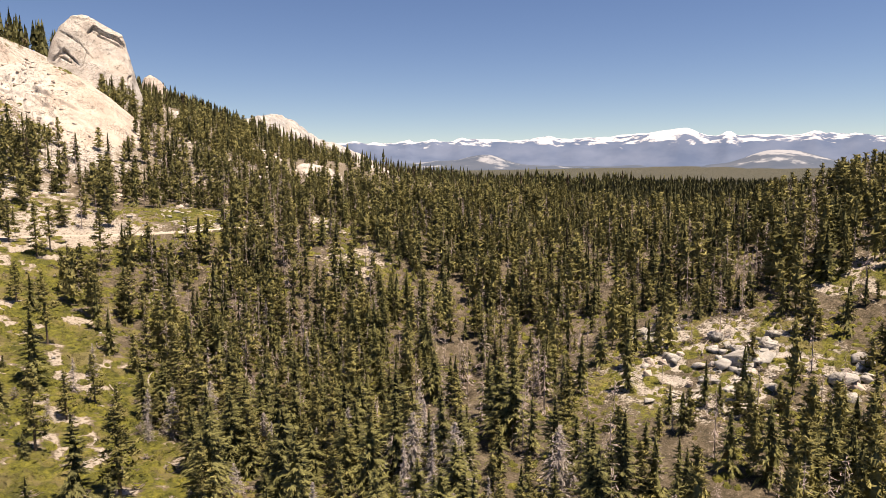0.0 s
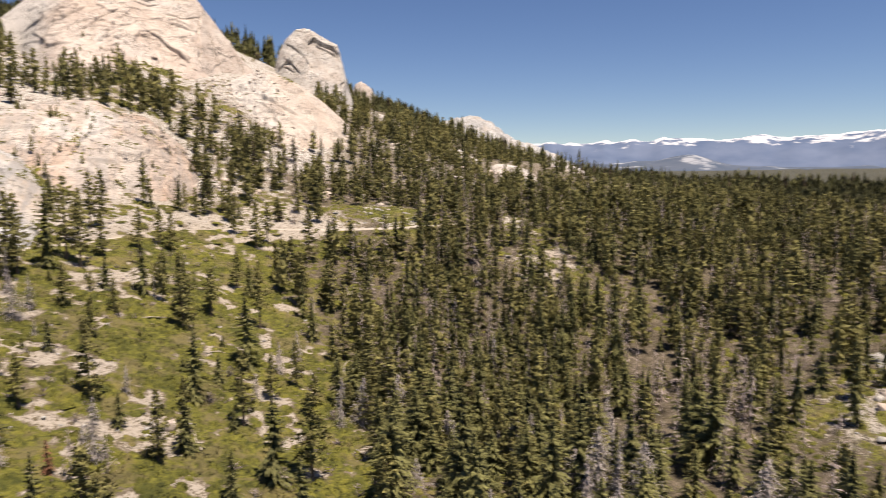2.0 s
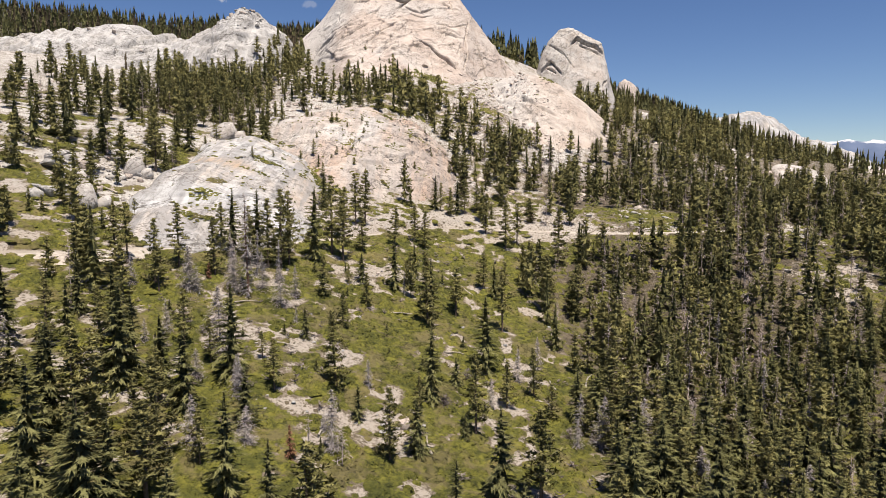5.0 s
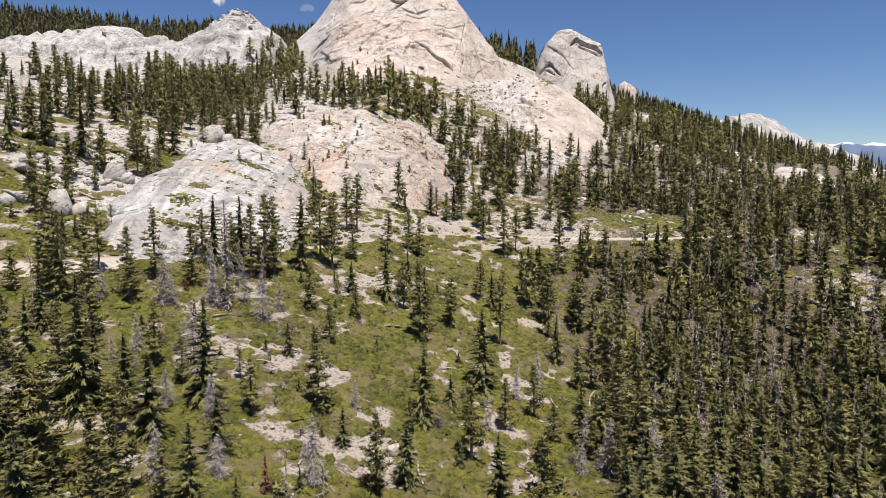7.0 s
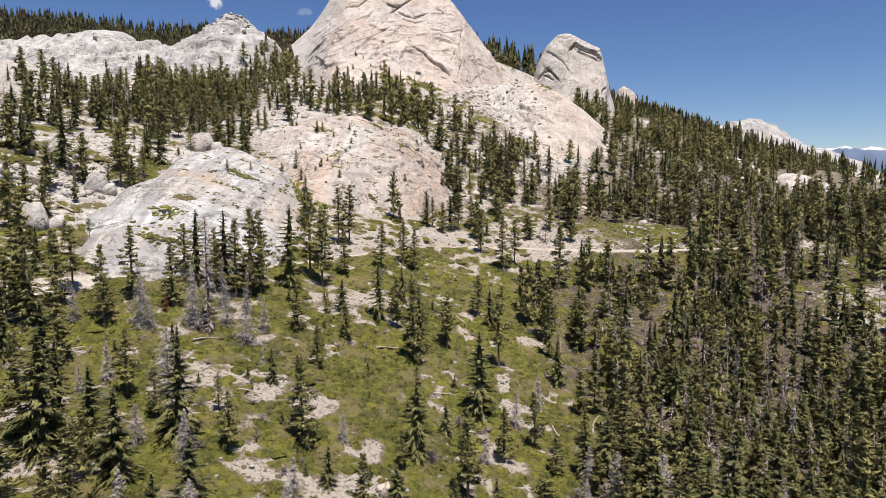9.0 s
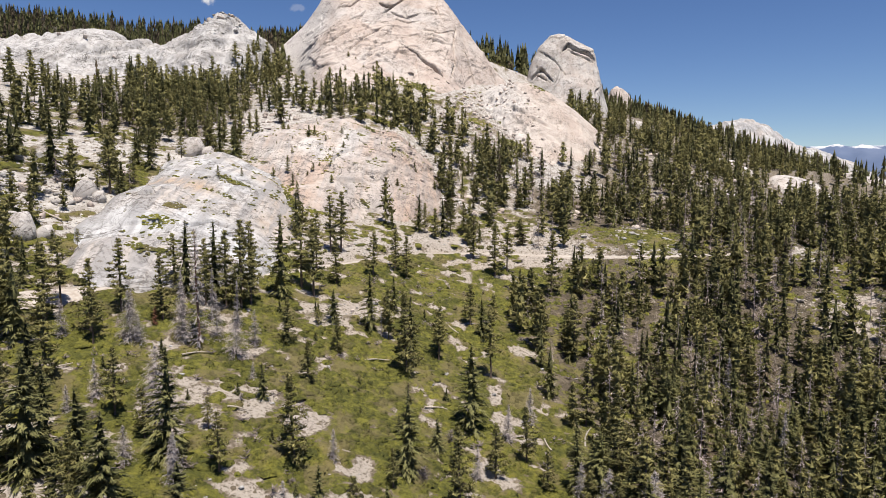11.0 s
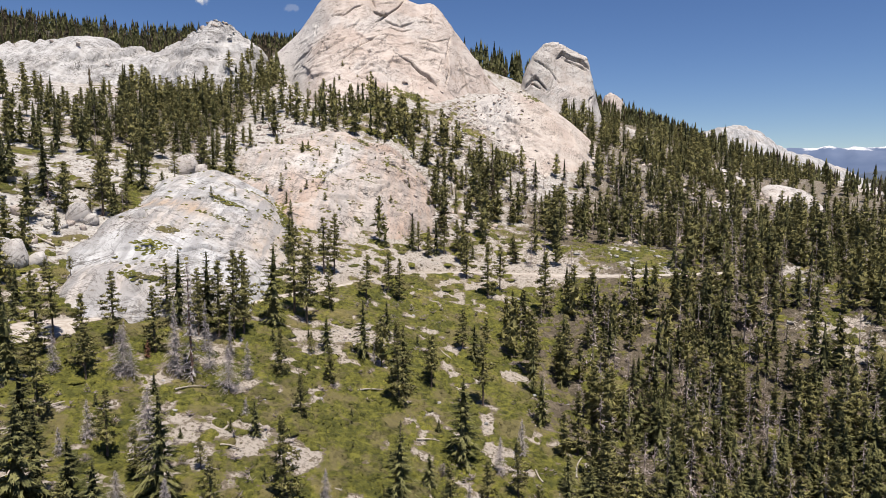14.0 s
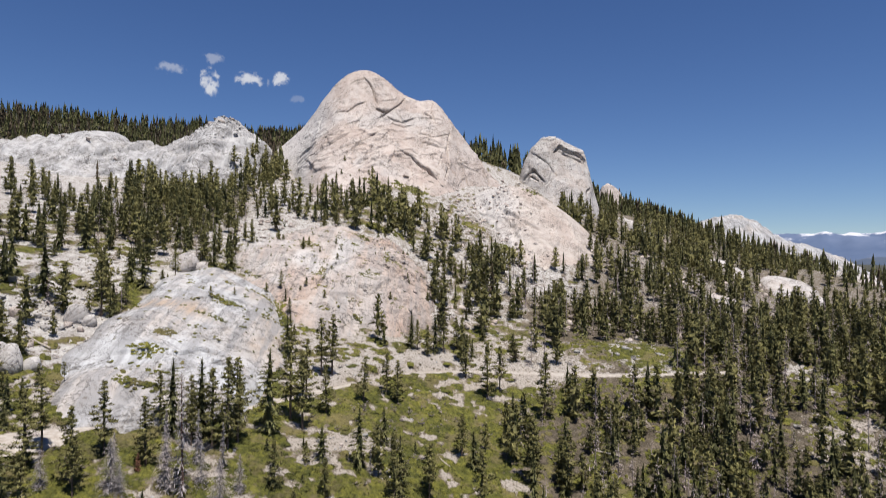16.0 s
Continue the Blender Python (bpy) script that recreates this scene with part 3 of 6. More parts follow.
def ground_material():
    m, nt, b = material("mountain_ground", 0.95)
    p = place(nt)
    big, mid, fine, grit = noise_tex(nt, p, 0.03, 4), noise_tex(nt, p, 0.22, 6, 0.6), noise_tex(nt, p, 1.1, 5, 0.65), noise_tex(nt, p, 4.0, 3, 0.6)
    soil = mix(nt, ramp(nt, fine, ((0.38, (0, 0, 0)), (0.6, (1, 1, 1)))), (0.105, 0.085, 0.056), (0.245, 0.205, 0.165))
    litter = mix(nt, ramp(nt, mid, ((0.35, (0, 0, 0)), (0.65, (1, 1, 1)))), (0.058, 0.047, 0.033), (0.165, 0.134, 0.098))
    litter = mix(nt, math_node(nt, "MULTIPLY", ramp(nt, fine, ((0.36, (1, 1, 1)), (0.52, (0, 0, 0)))), 0.75), litter, (0.040, 0.036, 0.020))
    litter = mix(nt, ramp(nt, fine, ((0.60, (0, 0, 0)), (0.68, (1, 1, 1)))), litter, (0.225, 0.192, 0.165))
    sand = mix(nt, ramp(nt, fine, ((0.33, (0, 0, 0)), (0.52, (1, 1, 1)))), (0.17, 0.14, 0.11), (0.38, 0.34, 0.295))
    green = brush_green(nt, p)
    # far ground: dark canopy colour, tinted bluish to paint in distance haze
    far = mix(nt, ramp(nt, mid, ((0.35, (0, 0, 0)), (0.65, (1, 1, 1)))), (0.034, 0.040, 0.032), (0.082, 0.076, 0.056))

    rag = math_node(nt, "ADD", math_node(nt, "MULTIPLY", fine, 0.5), math_node(nt, "MULTIPLY", noise_tex(nt, p, 0.42, 5, 0.7, 0.6), 0.5))

    def edge(name, amount, lo, hi):
        w = math_node(nt, "ADD", attr(nt, name), math_node(nt, "MULTIPLY", math_node(nt, "SUBTRACT", rag, 0.5), amount))
        return ramp(nt, w, ((lo, (0, 0, 0)), (hi, (1, 1, 1))))
    col = mix(nt, edge("wood", 0.8, 0.3, 0.7), soil, litter)
    stone_col = mix(nt, ramp(nt, mid, ((0.38, (0, 0, 0)), (0.62, (1, 1, 1)))), (0.33, 0.305, 0.28), (0.50, 0.48, 0.452))
    stone_col = mix(nt, math_node(nt, "MULTIPLY", ramp(nt, fine, ((0.32, (1, 1, 1)), (0.48, (0, 0, 0)))), 0.7), stone_col, (0.12, 0.105, 0.085))
    sand = mix(nt, attr(nt, "stone"), sand, stone_col)
    col = mix(nt, edge("bare", 3.0, 0.60, 0.80), col, sand)
    col = mix(nt, edge("shrub", 2.6, 0.40, 0.58), col, green)
    col = mix(nt, edge("road", 0.5, 0.4, 0.6), col, (0.36, 0.32, 0.275))
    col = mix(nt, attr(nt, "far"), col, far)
    nt.links.new(col, b.inputs["Base Color"])
    bump(nt, b, math_node(nt, "ADD", mid, math_node(nt, "ADD", math_node(nt, "MULTIPLY", fine, 0.6), math_node(nt, "MULTIPLY", grit, 0.3))), 1.0, 1.3)
    return m


GROUND = ground_material()


def leaf_material(name, dark, light, dry=None, rough=0.75):
    m, nt, b = material(name, rough)
    t = attr(nt, "tone")
    info = nt.nodes.new("ShaderNodeObjectInfo")
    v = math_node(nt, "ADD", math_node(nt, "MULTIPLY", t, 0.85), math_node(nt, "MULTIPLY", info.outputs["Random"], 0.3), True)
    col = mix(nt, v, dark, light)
    if dry:
        col = mix(nt, ramp(nt, v, ((0.86, (0, 0, 0)), (0.97, (1, 1, 1)))), col, dry)
    fine = noise_tex(nt, place(nt), 2.2, 2, 0.6)
    col = mix(nt, 1.0, col, ramp(nt, fine, ((0.3, (0.68, 0.68, 0.68)), (0.7, (1.25, 1.25, 1.2)))), "MULTIPLY")
    nt.links.new(col, b.inputs["Base Color"])
    tr = nt.nodes.new("ShaderNodeBsdfTranslucent")
    nt.links.new(col, tr.inputs["Color"])
    ms = nt.nodes.new("ShaderNodeMixShader")
    ms.inputs[0].default_value = 0.15
    nt.links.new(b.outputs[0], ms.inputs[1])
    nt.links.new(tr.outputs[0], ms.inputs[2])
    nt.links.new(ms.outputs[0], nt.nodes["Material Output"].inputs["Surface"])
    return m


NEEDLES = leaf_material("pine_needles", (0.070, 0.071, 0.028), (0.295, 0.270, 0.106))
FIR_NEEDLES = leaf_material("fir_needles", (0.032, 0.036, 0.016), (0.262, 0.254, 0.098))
SHRUB, nt_, b_ = material("manzanita_leaves", 0.8)
p_ = place(nt_)
toned_green = mix(nt_, 1.0, brush_green(nt_, p_), ramp(nt_, attr(nt_, "tone"), ((0.0, (0.72, 0.74, 0.72)), (1.0, (1.38, 1.34, 1.2)))), "MULTIPLY")
nt_.links.new(toned_green, b_.inputs["Base Color"])
bump(nt_, b_, noise_tex(nt_, p_, 1.6, 5, 0.75), 1.0, 0.7)
BROWNING = leaf_material("browning_needles", (0.07, 0.055, 0.034), (0.20, 0.155, 0.10))
DRY = leaf_material("dry_tufts", (0.085, 0.068, 0.046), (0.24, 0.195, 0.145))
RUST = leaf_material("dead_red_needles", (0.16, 0.075, 0.045), (0.26, 0.13, 0.08))


def bark(name, a, b_):
    m, nt, b = material(name, 0.9)
    n = noise_tex(nt, place(nt, (1, 1, 0.25)), 3.0, 5, 0.65)
    info = nt.nodes.new("ShaderNodeObjectInfo")
    col = mix(nt, ramp(nt, n, ((0.35, (0, 0, 0)), (0.65, (1, 1, 1)))), a, b_)
    col = mix(nt, 1.0, col, ramp(nt, info.outputs["Random"], ((0, (0.8, 0.8, 0.8)), (1, (1.15, 1.12, 1.1)))), "MULTIPLY")
    nt.links.new(col, b.inputs["Base Color"])
    bump(nt, b, n, 0.6, 0.1)
    return m


BARK = bark("pine_bark", (0.075, 0.055, 0.042), (0.19, 0.145, 0.115))
RED_BARK = bark("red_bark", (0.16, 0.085, 0.06), (0.27, 0.17, 0.13))
DEADWOOD = bark("silver_deadwood", (0.22, 0.195, 0.19), (0.43, 0.395, 0.385))
LOGWOOD = bark("bleached_log", (0.28, 0.25, 0.21), (0.45, 0.41, 0.355))
TWIG = bark("grey_twigs", (0.20, 0.17, 0.165), (0.36, 0.31, 0.30))


# ==== ground: one sheet to the horizon
def lines(*stretches):
    out = [stretches[0][0]]
    for a, b, step in stretches:
        out += list(np.linspace(a, b, max(2, int(round((b - a) / step)) + 1))[1:])
    return np.array(out)


def brush_lift(x, y, shrub):
    """How far the matted brush stands above the soil."""
    return 0.6 * shrub * (0.6 + fbm(x, y, 4.2, 2, 97))


gx = lines((-4900, -1400, 350), (-1400, -480, 60), (-480, -180, 9), (-180, 260, 2.4), (260, 700, 7), (700, 1500, 30), (1500, 4900, 260))
gy = lines((-4900, -700, 350), (-700, -100, 40), (-100, -40, 5), (-40, 110, 3), (110, 400, 2.4), (400, 700, 5), (700, 1200, 12), (1200, 2200, 45), (2200, 4900, 260))
mx, my = np.meshgrid(gx, gy)
gz = land(mx, my)
c_shrub, c_bare, c_wood, c_road = cover(mx, my)
dense = np.maximum.reduce([np.where(mx < -30, smooth(800, 840, my), 0), 0.35 * smooth(0, 40, mx - 60 - 0.25 * (my - 400)) * smooth(400, 440, my), 0.8 * blob(mx, my, -195, 588, 40, 150, 17), 0.4 * blob(mx, my, -165, 425, 40, 40)])
c_bare, c_shrub, c_wood = c_bare * (1 - 0.95 * dense), c_shrub * (1 - dense), np.maximum(c_wood, dense)
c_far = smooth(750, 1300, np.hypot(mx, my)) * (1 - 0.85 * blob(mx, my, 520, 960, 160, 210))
# the same dark colour also spreads under the dense upper woods
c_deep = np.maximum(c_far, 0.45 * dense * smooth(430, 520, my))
gz = gz + brush_lift(mx, my, c_shrub) * (1 - c_far)
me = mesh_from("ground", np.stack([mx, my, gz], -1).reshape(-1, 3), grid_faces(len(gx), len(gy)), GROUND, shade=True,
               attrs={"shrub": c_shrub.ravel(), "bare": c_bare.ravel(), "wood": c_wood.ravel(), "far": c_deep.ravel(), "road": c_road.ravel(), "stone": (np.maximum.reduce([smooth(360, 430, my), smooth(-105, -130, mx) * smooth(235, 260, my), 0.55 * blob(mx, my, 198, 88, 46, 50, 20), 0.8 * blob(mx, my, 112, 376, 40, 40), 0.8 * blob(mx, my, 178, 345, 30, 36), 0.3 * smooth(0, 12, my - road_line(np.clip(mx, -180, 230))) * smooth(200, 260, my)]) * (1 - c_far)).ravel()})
tagged(new("ground", me), "steep mountainside of low green shrubs, pale gravel and forest litter", "ground", kind="structure")


# ==== the granite
ROCK_SKIN = {great_dome: GRANITE, split_dome: GRANITE_CHALK, shoulder: GRANITE_TAN, slab: GRANITE_WHITE, mid_rock: GRANITE_PINK, left_ridge: GRANITE_RIDGE, white_peak: GRANITE_WHITE, low_slab: GRANITE_CHALK, low_slab_b: GRANITE_CHALK, low_slab_c: GRANITE_CHALK, gully_rock: GRANITE_CHALK, ridge_strip: GRANITE_CHALK, ridge_knob: GRANITE}
ROCK_OB = {}
for rname, fn, (x0, x1, y0, y1), step, label, cat in ROCKS:
    rx, ry = np.arange(x0, x1 + step, step), np.arange(y0, y1 + step, step)
    ax, ay = np.meshgrid(rx, ry)
    az, swell = fn(ax, ay)
    gy_, gx_ = np.gradient(az, step)
    nl = np.sqrt(gx_ ** 2 + gy_ ** 2 + 1)
    low = land(ax, ay) - 4
    keep = az + swell > low
    faces = grid_faces(len(rx), len(ry))
    faces = faces[keep.ravel()[faces].any(1)]
    az = np.maximum(az, low - 3)
    used = np.unique(faces)
    remap = np.zeros(ax.size, np.int64)
    remap[used] = np.arange(len(used))
    pts = np.stack([ax - gx_ / nl * swell, ay - gy_ / nl * swell, az + swell / nl], -1).reshape(-1, 3)[used]
    mark = np.zeros(ax.shape)
    if fn is slab:
        mark = np.exp(-((ay - 304 - 0.2 * (ax + 110) - 7 * fbm(ax, ay, 18, 3, 57)) / 8) ** 2) * smooth(-0.5, 0.3, fbm(ax, ay, 9, 3, 58) + 0.2) * smooth(-84, -98, ax) + 0.35 * smooth(268, 290, ay) * smooth(-88, -74, ax + 8 * fbm(ax, ay, 14, 2, 60))
    white = np.zeros(ax.shape)
    if fn is great_dome:
        white = smooth(-92, -118, ax + 12 * fbm(ax, ay, 25, 3, 27)) + 0.6 * smooth(0.15, 0.5, fbm(ax, az, 30, 3, 28))
    if fn is shoulder:
        white = smooth(88, 60, ax + 14 * fbm(ax, ay, 18, 3, 48)) * 0.9
    if fn is split_dome:
        white = smooth(0.0, 0.4, fbm(ax, az, 30, 3, 38))
    if fn is mid_rock:
        white = smooth(0.0, 0.4, fbm(ax, ay * 0.6, 22, 3, 39)) * smooth(-35, -50, ax)
    if fn is mid_rock:
        mark = np.exp(-((ax + 52 - 0.3 * (ay - 420)) / 16) ** 2) * smooth(-0.3, 0.3, fbm(ax, ay, 16, 3, 59)) + smooth(-30, -12, ax) * 0.5
    ob = new(rname, mesh_from(rname, pts, remap[faces], ROCK_SKIN[fn], shade=True, attrs={"stain": mark.ravel()[used], "bleach": np.clip(white, 0, 1).ravel()[used]}))
    ROCK_OB[fn] = tagged(ob, label, cat)


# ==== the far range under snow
def range_material(name, snow_from, snow_to, hazy_body_a, hazy_body_b, amount=1.0, jitter=150.0):
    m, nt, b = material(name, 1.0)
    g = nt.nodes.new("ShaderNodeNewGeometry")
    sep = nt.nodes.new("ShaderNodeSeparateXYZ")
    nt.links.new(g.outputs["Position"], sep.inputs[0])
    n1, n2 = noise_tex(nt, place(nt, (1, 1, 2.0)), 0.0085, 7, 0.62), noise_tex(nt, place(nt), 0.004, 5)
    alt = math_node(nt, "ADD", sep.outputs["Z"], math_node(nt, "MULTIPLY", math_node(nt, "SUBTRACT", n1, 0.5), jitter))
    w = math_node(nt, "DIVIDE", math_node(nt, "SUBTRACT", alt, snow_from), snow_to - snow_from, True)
    body = mix(nt, ramp(nt, n2, ((0.35, (0, 0, 0)), (0.65, (1, 1, 1)))), hazy_body_a, hazy_body_b)
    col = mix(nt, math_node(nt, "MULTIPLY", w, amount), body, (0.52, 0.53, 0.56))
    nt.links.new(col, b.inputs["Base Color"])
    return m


# both body colours have the blue of distance haze painted in
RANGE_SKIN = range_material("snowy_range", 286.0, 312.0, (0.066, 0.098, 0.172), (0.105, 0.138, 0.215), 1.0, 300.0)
FOOT_SKIN = range_material("hazed_foothills", 165.0, 200.0, (0.050, 0.072, 0.112), (0.085, 0.102, 0.138), 0.42, 380.0)


def range_mesh(name, r0, r1, a0, a1, height, seed, skin, label):
    az_, rr = np.meshgrid(np.radians(np.linspace(a0, a1, 420)), np.linspace(r0, r1, 26))
    x, y = rr * np.sin(az_), rr * np.cos(az_)
    s = (rr - r0) / (r1 - r0)
    ridged = 1 - np.abs(fbm(np.degrees(az_) * 60, rr * 0.5, 420, 5, seed))
    z = 95 + (height(np.degrees(az_)) - 95) * smooth(0, 0.85, s) * (0.72 + 0.36 * ridged)
    ob = new(name, mesh_from(name, np.stack([x, y, z], -1).reshape(-1, 3), grid_faces(420, 26), skin, shade=True))
    tagged(ob, label, "mountains", kind="structure")


range_mesh("backdrop", 3700, 4600, -30, 125, lambda a: 286 + 24 * smooth(30, 58, a) + 24 * np.exp(-((a - 57) / 3) ** 2) + 12 * vnoise(a / 9, a * 0, 301) + 26 * (0.5 - np.abs(vnoise(a / 2.1, a * 0, 302))) + 12 * (0.5 - np.abs(vnoise(a / 0.8, a * 0, 305))), 310, RANGE_SKIN, "distant mountain range capped with snow, coloured haze-blue")
range_mesh("foothills", 3000, 3650, -30, 125, lambda a: 128 + 62 * np.exp(-((a - 40.6) / 2.6) ** 2) + 62 * np.exp(-((a - 63.6) / 2.2) ** 2) + 34 * np.maximum(vnoise(a / 7, a * 0 + 3, 303), 0) + 14 * vnoise(a / 2.2, a * 0, 304), 320, FOOT_SKIN, "wooded foothills with pale granite patches, coloured haze-blue")


# ==== building things
def thing(name, label, category, group="", m=None):
    ob = tagged(new(name), label, category, group)
    if m is not None:
        ob.matrix_basis = m
    return ob


def part_mesh(name, me, parent, label=""):
    ob = new(name, me)
    ob.parent = parent
    return tagged(ob, label)


def tube(pts, radii, sides=6):
    """A tapered, bent tube along pts."""
    pts, out = np.asarray(pts, float), []
    for i, (p, r) in enumerate(zip(pts, radii)):
        d = pts[min(i + 1, len(pts) - 1)] - pts[max(i - 1, 0)]
        d = d / (np.linalg.norm(d) + 1e-9)
        a = np.cross(d, (0.3, 1, 0.1))
        a /= np.linalg.norm(a)
        b = np.cross(d, a)
        for k in range(sides):
            t = 2 * math.pi * k / sides
            out.append(p + r * (math.cos(t) * a + math.sin(t) * b))
    f = []
    for i in range(len(pts) - 1):
        for k in range(sides):
            a, b = i * sides + k, i * sides + (k + 1) % sides
            f += [(a, b, b + sides), (a, b + sides, a + sides)]
    return np.array(out), np.array(f)


def joined(pieces):
    vs, fs, n = [], [], 0
    for v, f in pieces:
        vs.append(v)
        fs.append(np.asarray(f) + n)
        n += len(v)
    return np.concatenate(vs), np.concatenate(fs)


def facing(v, f, nrm):
    """Turn each triangle to the side that its vertices face."""
    fn = np.cross(v[f[:, 1]] - v[f[:, 0]], v[f[:, 2]] - v[f[:, 0]])
    back = np.einsum("ij,ij->i", fn, nrm[f].sum(1)) < 0
    f = f.copy()
    f[back] = f[back][:, ::-1]
    return f


def soft_normals(c, rng, up=0.7, spread=0.25):
    """Out from the stem and up, a little unlike from spray to spray."""
    r = np.hypot(c[:, 0], c[:, 1])[:, None] + 0.15
    n = np.column_stack([c[:, :2] / r, np.full(len(c), up)]) + rng.normal(0, spread, c.shape)
    return n / np.linalg.norm(n, axis=1)[:, None]


def shade_core(rng, h, count, sides, radius, base, power):
    """The inside of a crown: ragged hanging tiers round the stem, coloured dark to paint its inner shade."""
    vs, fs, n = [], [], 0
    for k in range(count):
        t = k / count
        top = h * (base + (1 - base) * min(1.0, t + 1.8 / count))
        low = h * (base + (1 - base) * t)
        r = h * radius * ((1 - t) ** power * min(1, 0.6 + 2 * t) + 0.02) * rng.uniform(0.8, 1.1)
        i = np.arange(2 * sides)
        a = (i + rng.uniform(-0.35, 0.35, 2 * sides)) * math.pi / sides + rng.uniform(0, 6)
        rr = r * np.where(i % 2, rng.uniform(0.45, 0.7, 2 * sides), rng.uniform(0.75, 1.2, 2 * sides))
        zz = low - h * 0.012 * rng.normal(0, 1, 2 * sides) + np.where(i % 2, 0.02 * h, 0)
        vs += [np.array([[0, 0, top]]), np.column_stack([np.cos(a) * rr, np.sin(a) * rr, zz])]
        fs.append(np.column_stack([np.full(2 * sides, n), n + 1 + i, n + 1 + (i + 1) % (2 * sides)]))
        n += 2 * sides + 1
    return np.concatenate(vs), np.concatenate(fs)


def fir_crown(rng, h, whorls, per, sprays, base=0.06, radius=0.17, power=0.85, droop=0.3, ragged=0.3, spray=0.85, inner=(9, 5), slim=0.24, fill=0.58):
    """Boughs in whorls, each a hanging frond of pointed sprays to both sides: vertices, triangles, tones, normals."""
    n = whorls * per
    level = np.repeat(np.arange(whorls) + rng.uniform(-0.25, 0.25, whorls), per)
    t = np.clip((level + 0.3 + rng.normal(0, 0.3, n)) / whorls, 0, 0.985)
    a = np.arange(n) * 2.399 + rng.normal(0, 0.5, n)
    prof = (1 - t) ** power * np.minimum(1, 0.55 + 2.4 * t) + 0.015
    side = 1 + 0.3 * ragged * np.cos(a - rng.uniform(0, 6.28)) + 0.3 * ragged * np.cos(2 * a + 9 * t)
    tier = np.repeat(rng.uniform(1 - 0.5 * ragged, 1.12, whorls), per)
    gap = np.where(rng.random(n) < ragged * 0.3, rng.uniform(0.3, 0.7, n), 1)
    ln = h * radius * prof * side * tier * gap * rng.uniform(1 - 0.6 * ragged, 1 + 0.35 * ragged, n)
    z0 = h * (base + (1 - base) * t)
    s = 0.22 + 0.78 * (np.arange(sprays) + rng.uniform(0.2, 1.0, (n, sprays))) / sprays
    r = ln[:, None] * s
    rise = (0.55 * t - 0.15)[:, None]
    bend = droop * (1 - t)[:, None] / (h * radius)
    up = rise * r - bend * r * r
    slope = rise - 2 * bend * r
    wander = rng.normal(0, 0.05, (n, sprays)) * ln[:, None]
    ca, sa = np.cos(a)[:, None], np.sin(a)[:, None]
    c = np.stack([ca * r - sa * wander, sa * r + ca * wander, z0[:, None] + up], -1).reshape(-1, 3)
    k = len(c)
    lr = np.where(np.arange(sprays) % 2, 1, -1)[None, :] * rng.uniform(0.35, 1.0, (n, sprays)) * (1.05 - 0.8 * s ** 2)
    yaw = (a[:, None] + lr).ravel()
    size = (np.minimum(spray, 0.42 * ln[:, None] + 0.16) * (1.15 - 0.45 * s) * rng.uniform(0.7, 1.25, (n, sprays))).ravel()[:, None]
    d = np.column_stack([np.cos(yaw), np.sin(yaw), slope.ravel() - 0.25 + rng.normal(0, 0.28, k)])
    lat = np.column_stack([-np.sin(yaw), np.cos(yaw), rng.normal(0, 0.65, k)])
    lat /= np.linalg.norm(lat, axis=1)[:, None]
    v = np.stack([c - d * size * 0.35 + lat * size * slim, c - d * size * 0.35 - lat * size * slim, c + d * size], 1).reshape(-1, 3)
    f = np.arange(3 * k).reshape(-1, 3)
    nrm = np.repeat(soft_normals(c, rng), 3, 0)
    # sprays grow paler from the stem to their tips
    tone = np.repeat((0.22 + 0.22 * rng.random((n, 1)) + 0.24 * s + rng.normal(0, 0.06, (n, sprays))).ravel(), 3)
    iv, jf = shade_core(rng, h, inner[0], inner[1], radius * fill, base, power)
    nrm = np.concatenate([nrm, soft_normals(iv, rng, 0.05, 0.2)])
    # zero tone on the inner tiers: crown shade put into the colour
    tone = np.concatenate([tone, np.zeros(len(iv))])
    v, f = np.concatenate([v, iv]), np.concatenate([f, jf + len(v)])
    return v, facing(v, f, nrm), np.clip(tone, 0, 1), nrm


